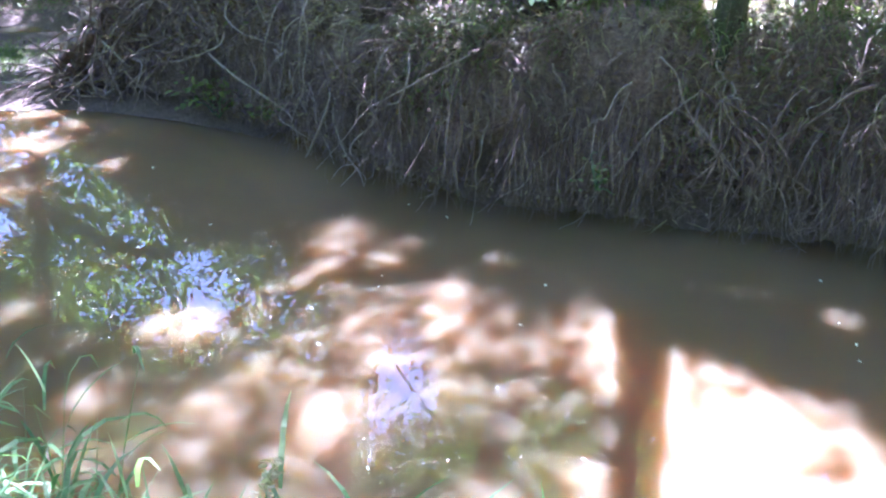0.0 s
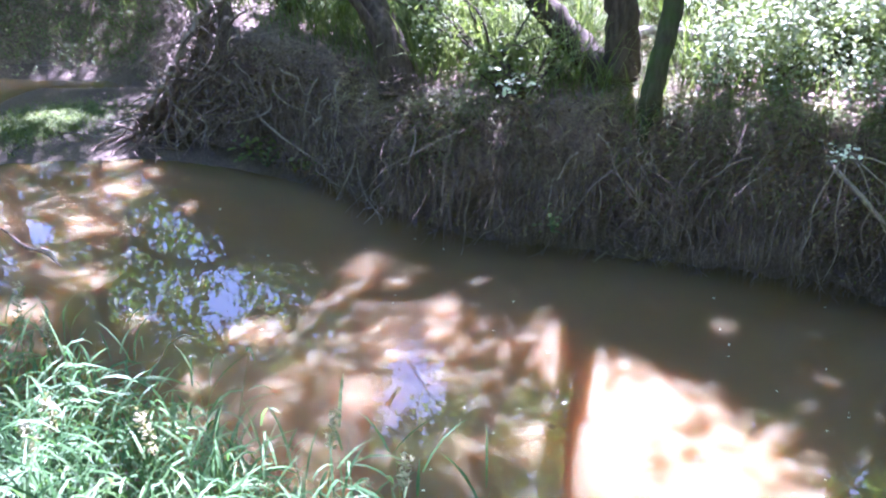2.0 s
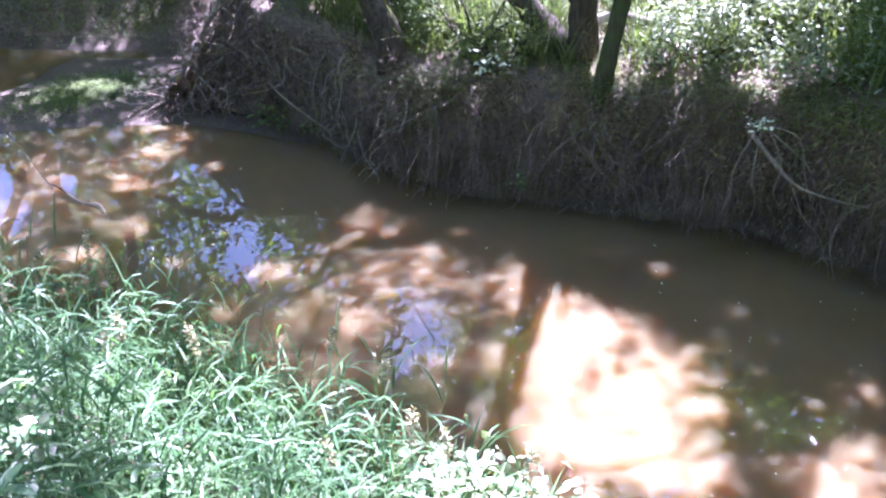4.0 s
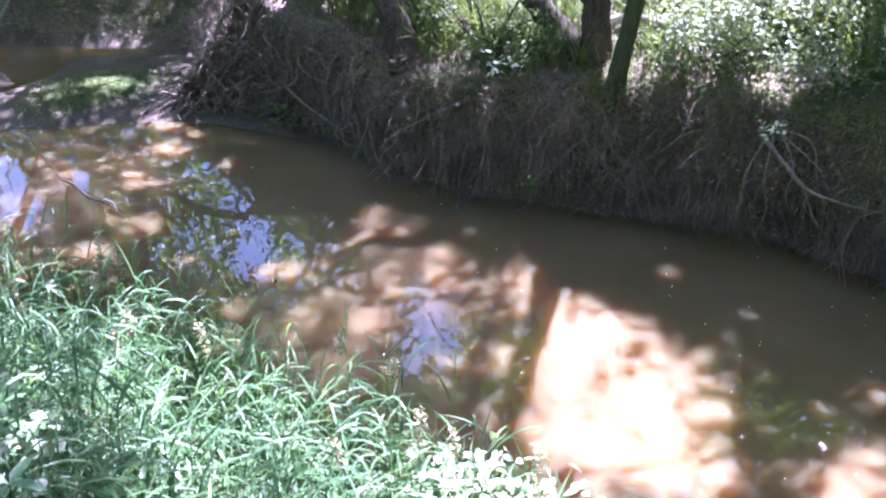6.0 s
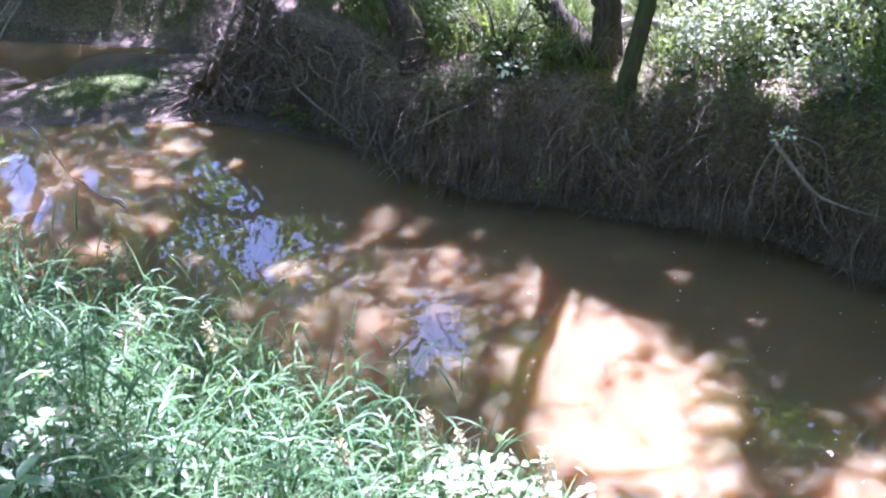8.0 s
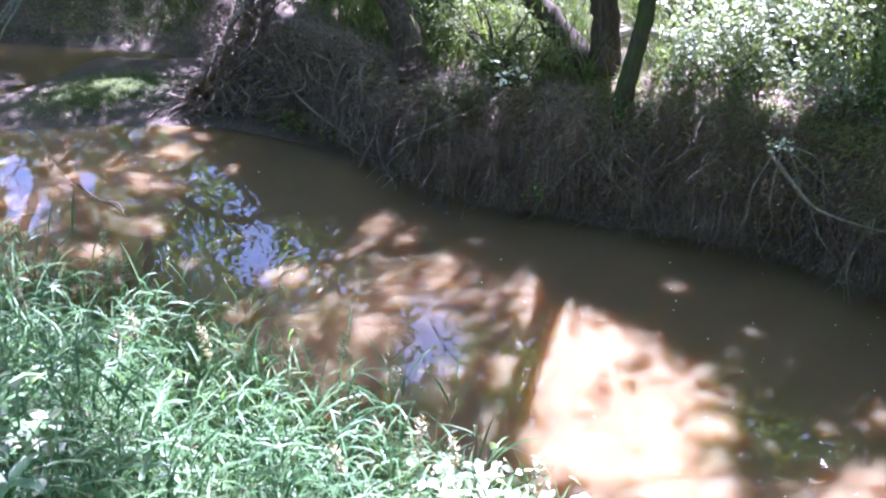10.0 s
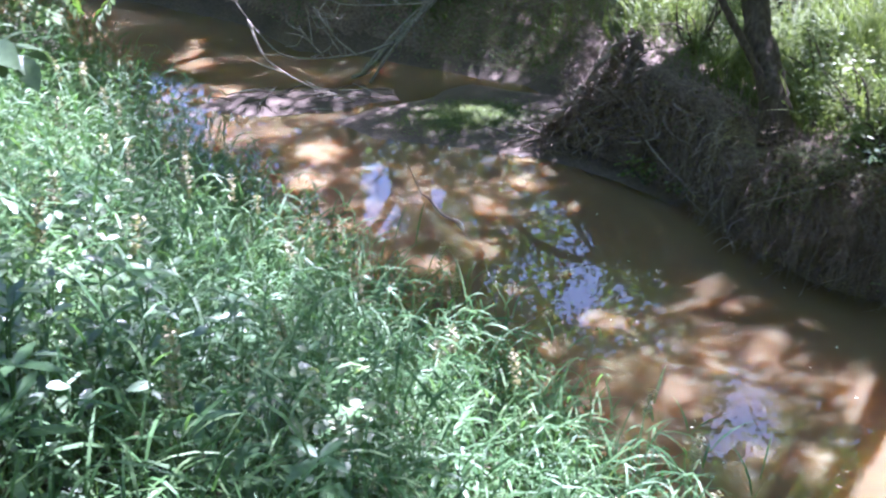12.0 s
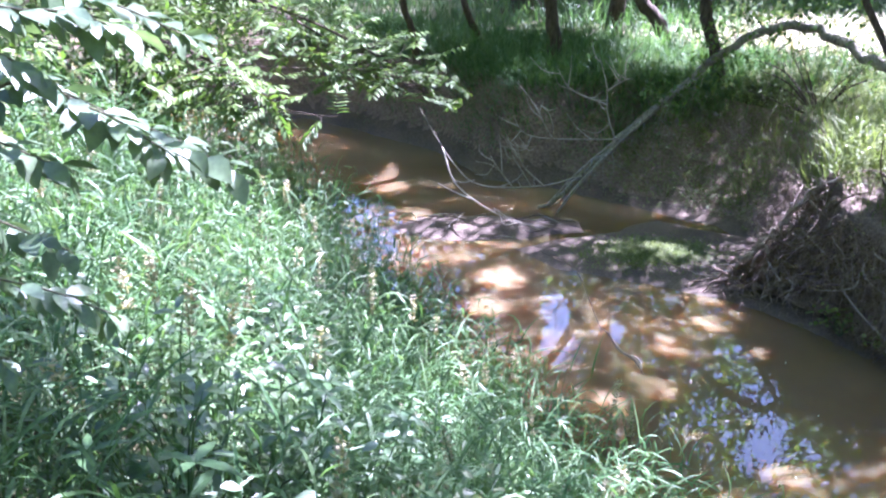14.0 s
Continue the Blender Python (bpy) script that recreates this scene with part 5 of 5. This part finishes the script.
for at, r, cnt in (((-1.1, 8.3, 0.95), (0.6, 0.5, 0.35), 2200), ((1.75, 6.35, 0.95), (0.4, 0.25, 0.18), 1200), ((2.5, 5.95, 0.95), (0.5, 0.3, 0.2), 1500), ((3.3, 5.4, 0.98), (0.5, 0.35, 0.25), 1500), ((-0.1, 7.6, 1.0), (0.5, 0.3, 0.25), 1200), ((0.45, 6.55, 0.9), (0.3, 0.22, 0.16), 800), ((2.1, 6.9, 1.05), (0.75, 0.5, 0.22), 2600), ((3.0, 6.6, 1.1), (0.7, 0.6, 0.3), 2400), ((0.3, 6.9, 0.95), (0.45, 0.35, 0.25), 1200),
                   ((1.9, 8.0, 1.15), (0.9, 0.6, 0.3), 2400), ((-2.4, 10.8, 1.1), (0.9, 0.6, 0.35), 1800), ((-3.6, 12.6, 1.2), (1.2, 0.8, 0.4), 1800), ((-0.6, 10.2, 1.1), (1.0, 0.7, 0.35), 1800), ((3.6, 8.6, 1.2), (1.3, 0.9, 0.5), 2600)):
    bush(at, r, int(cnt * (1.3 if at[0] > 1.5 else 0.7)), 0.042, SUNLIT_LEAF if at[0] > 1.5 else BANKGRASS, "leafy green undergrowth bush on the far bank")
for at, r, cnt in (((-7.2, 5.6, 1.3), (1.0, 0.8, 0.6), 3000), ((-8.6, 7.4, 1.0), (1.1, 0.9, 0.7), 3000), ((-9.8, 8.6, 0.9), (1.2, 0.9, 0.7), 2600), ((-6.6, 3.6, 1.5), (1.0, 0.9, 0.5), 2600), ((-5.2, 2.4, 1.5), (0.8, 0.8, 0.35), 2200), ((-11, 11.4, 0.9), (1.6, 1.0, 0.9), 3000), ((-10.5, 6, 1.5), (1.5, 1.2, 0.9), 3000)):
    bush(at, r, cnt, 0.075, ASHLEAF, "leafy light green bush on the near bank")


# ---- pinnate branch over the stream ----
def pinnate_branch(line, n_leaf, label):
    at = np.array(line[0], float)
    ob = thing("leafy_branch", at, label, "branch", "leafy branches over the stream")
    path = smooth_path(line, 8)
    part("stem", tube(path - at, [0.022, 0.014, 0.004], 7), BARK, ob)
    stalks, lb, lw = [], [], []
    for k_ in range(n_leaf):
        p0 = path[int(rng.integers(len(path) // 5, len(path)))]
        d_ = unit(rng.normal(size=3) * np.array([1, 1, 0.4]) + np.array([0.3, 0.1, -0.25])) * rng.uniform(0.2, 0.34)
        off = rng.normal(size=3) * np.array([0.3, 0.3, 0.12])
        p1 = p0 + off
        stalks.append(tube(smooth_path([p0, p1, p1 + d_], 3) - at, [0.004, 0.002, 0.001], 4))
        sd = unit(np.cross(d_, [0, 0, 1.0]))
        for j in range(1, 8):
            for sgn_ in (-1, 1):
                lb.append(p1 + d_ * j / 7)
                lw.append(sd * sgn_ + unit(d_) * 0.5 + np.array([0, 0, -0.15]))
        lb.append(p1 + d_)
        lw.append(d_)
    lb, lw = np.array(lb) - at, np.array(lw)
    k2 = len(lb)
    tagged(part("stalk", join(stalks), BARK, ob), kind="stuff")
    tagged(part("foliage", leaves(lb, lw, np.tile([0, 0, 1.0], (k2, 1)) + rng.normal(size=(k2, 3)) * 0.25, rng.uniform(0.07, 0.12, k2), rng.uniform(0.024, 0.038, k2)), ASHLEAF, ob), kind="stuff")


pinnate_branch([(-8.2, 4.9, 3.0), (-7.2, 5.7, 2.6), (-6.1, 6.6, 2.2), (-5.4, 7.2, 1.75), (-5.1, 7.4, 1.45)], 130, "ash-like branch with light green leaflets over the water")
pinnate_branch([(-8.0, 4.6, 2.6), (-6.9, 5.2, 2.2), (-6.0, 5.6, 1.9), (-5.5, 5.8, 1.5)], 110, "ash-like branch with light green leaflets over the bank")
pinnate_branch([(-8.6, 5.6, 3.0), (-7.4, 6.6, 2.5), (-6.4, 7.4, 1.9), (-5.9, 7.6, 1.5)], 110, "ash-like branch with light green leaflets over the water")

# ---- leafy shrub beside the camera ----
shrub = thing("shrub", (-2.0, 0.75, 1.5), "grey-green broad-leaved shrub reaching over the grass", "shrub")
sp_ = np.array((-2.0, 0.75, 1.5))
TIPS = [(-1.26, 1.07, 2.79), (-1.25, 1.21, 2.73), (-1.25, 1.13, 2.97), (-1.24, 0.99, 3.0), (-1.36, 0.93, 2.78), (-1.31, 0.88, 2.94), (-1.48, 1.02, 2.58), (-1.63, 1.21, 2.35), (-1.52, 0.9, 2.4)]
for tip in TIPS:
    tip = np.array(tip)
    back_ = np.array([-0.83, -0.55, 0.0]) + rng.normal(size=3) * 0.15
    pts = [sp_ - np.array([0, 0, 0.1]), (sp_ + tip) / 2 + np.array([-0.1, -0.05, 0.15]), tip + back_ * 0.42 + np.array([0, 0, 0.10]), tip + back_ * 0.16 + np.array([0, 0, 0.07]), tip]
    path = smooth_path(pts, 10)
    part("stem", tube(path - sp_, [0.008, 0.0035, 0.0015], 6), TWIGBARK, shrub)
    for j in range(int(len(path) * 0.5), len(path)):
        for q in range(2):
            if rng.random() < 0.05:
                continue
            tan = unit(path[min(j + 1, len(path) - 1)] - path[j - 1])
            sd = unit(np.cross(tan, [0, 0, 1.0])) * (1 if q else -1)
            w_ = unit(sd * 0.7 + tan * 0.7 + np.array([0, 0, rng.uniform(-0.6, 0.15)]) + rng.normal(size=3) * 0.25)
            ln_ = rng.uniform(0.045, 0.078)
            part("leaf", leaves((path[j] - sp_ + w_ * 0.01)[None], w_[None], (np.array([0, 0, 1.0]) + rng.normal(size=3) * 0.25)[None], np.array([ln_]), np.array([ln_ * rng.uniform(0.5, 0.62)]), 0.18, 0.25), SHRUBLEAF, shrub)

# ---- woods around, out of view, added to block sky light ----
n_c = 4200
ang = rng.uniform(0, 6.283, n_c)
rad = rng.uniform(27, 46, n_c)
cc = np.stack([np.cos(ang) * rad, np.sin(ang) * rad, 0.5 + (rad - 13) * np.where(np.sin(ang) > 0.1, 1.3, 1.0) * rng.uniform(0, 1, n_c)], 1)
ahead = (ang > 1.25) & (ang < 2.6)
count = np.where(ahead, 170, 28)
fine = np.repeat(np.where(ahead, 0.5, 1.4), count)
c = np.repeat(cc, count, 0)
c = c + rng.normal(size=c.shape) * np.array([1.4, 1.4, 1.2])
ok = ~leaf_cut(c[:, 0], c[:, 1], c[:, 2]) & (c[:, 2] > 0.6)
c, fine = c[ok], fine[ok]
k2 = len(c)
woods = new("woods", mesh_np("woods", *diamonds(c, random_ways(k2, 0.6), random_ways(k2) * 0.7 + np.array([0, 0, 1.0]), fine * rng.uniform(0.5, 0.95, k2), fine * rng.uniform(0.3, 0.55, k2)), CROWN))
tagged(woods, "woodland leaves filled in all round to block sky light and fill reflections", "woods", kind="stuff")
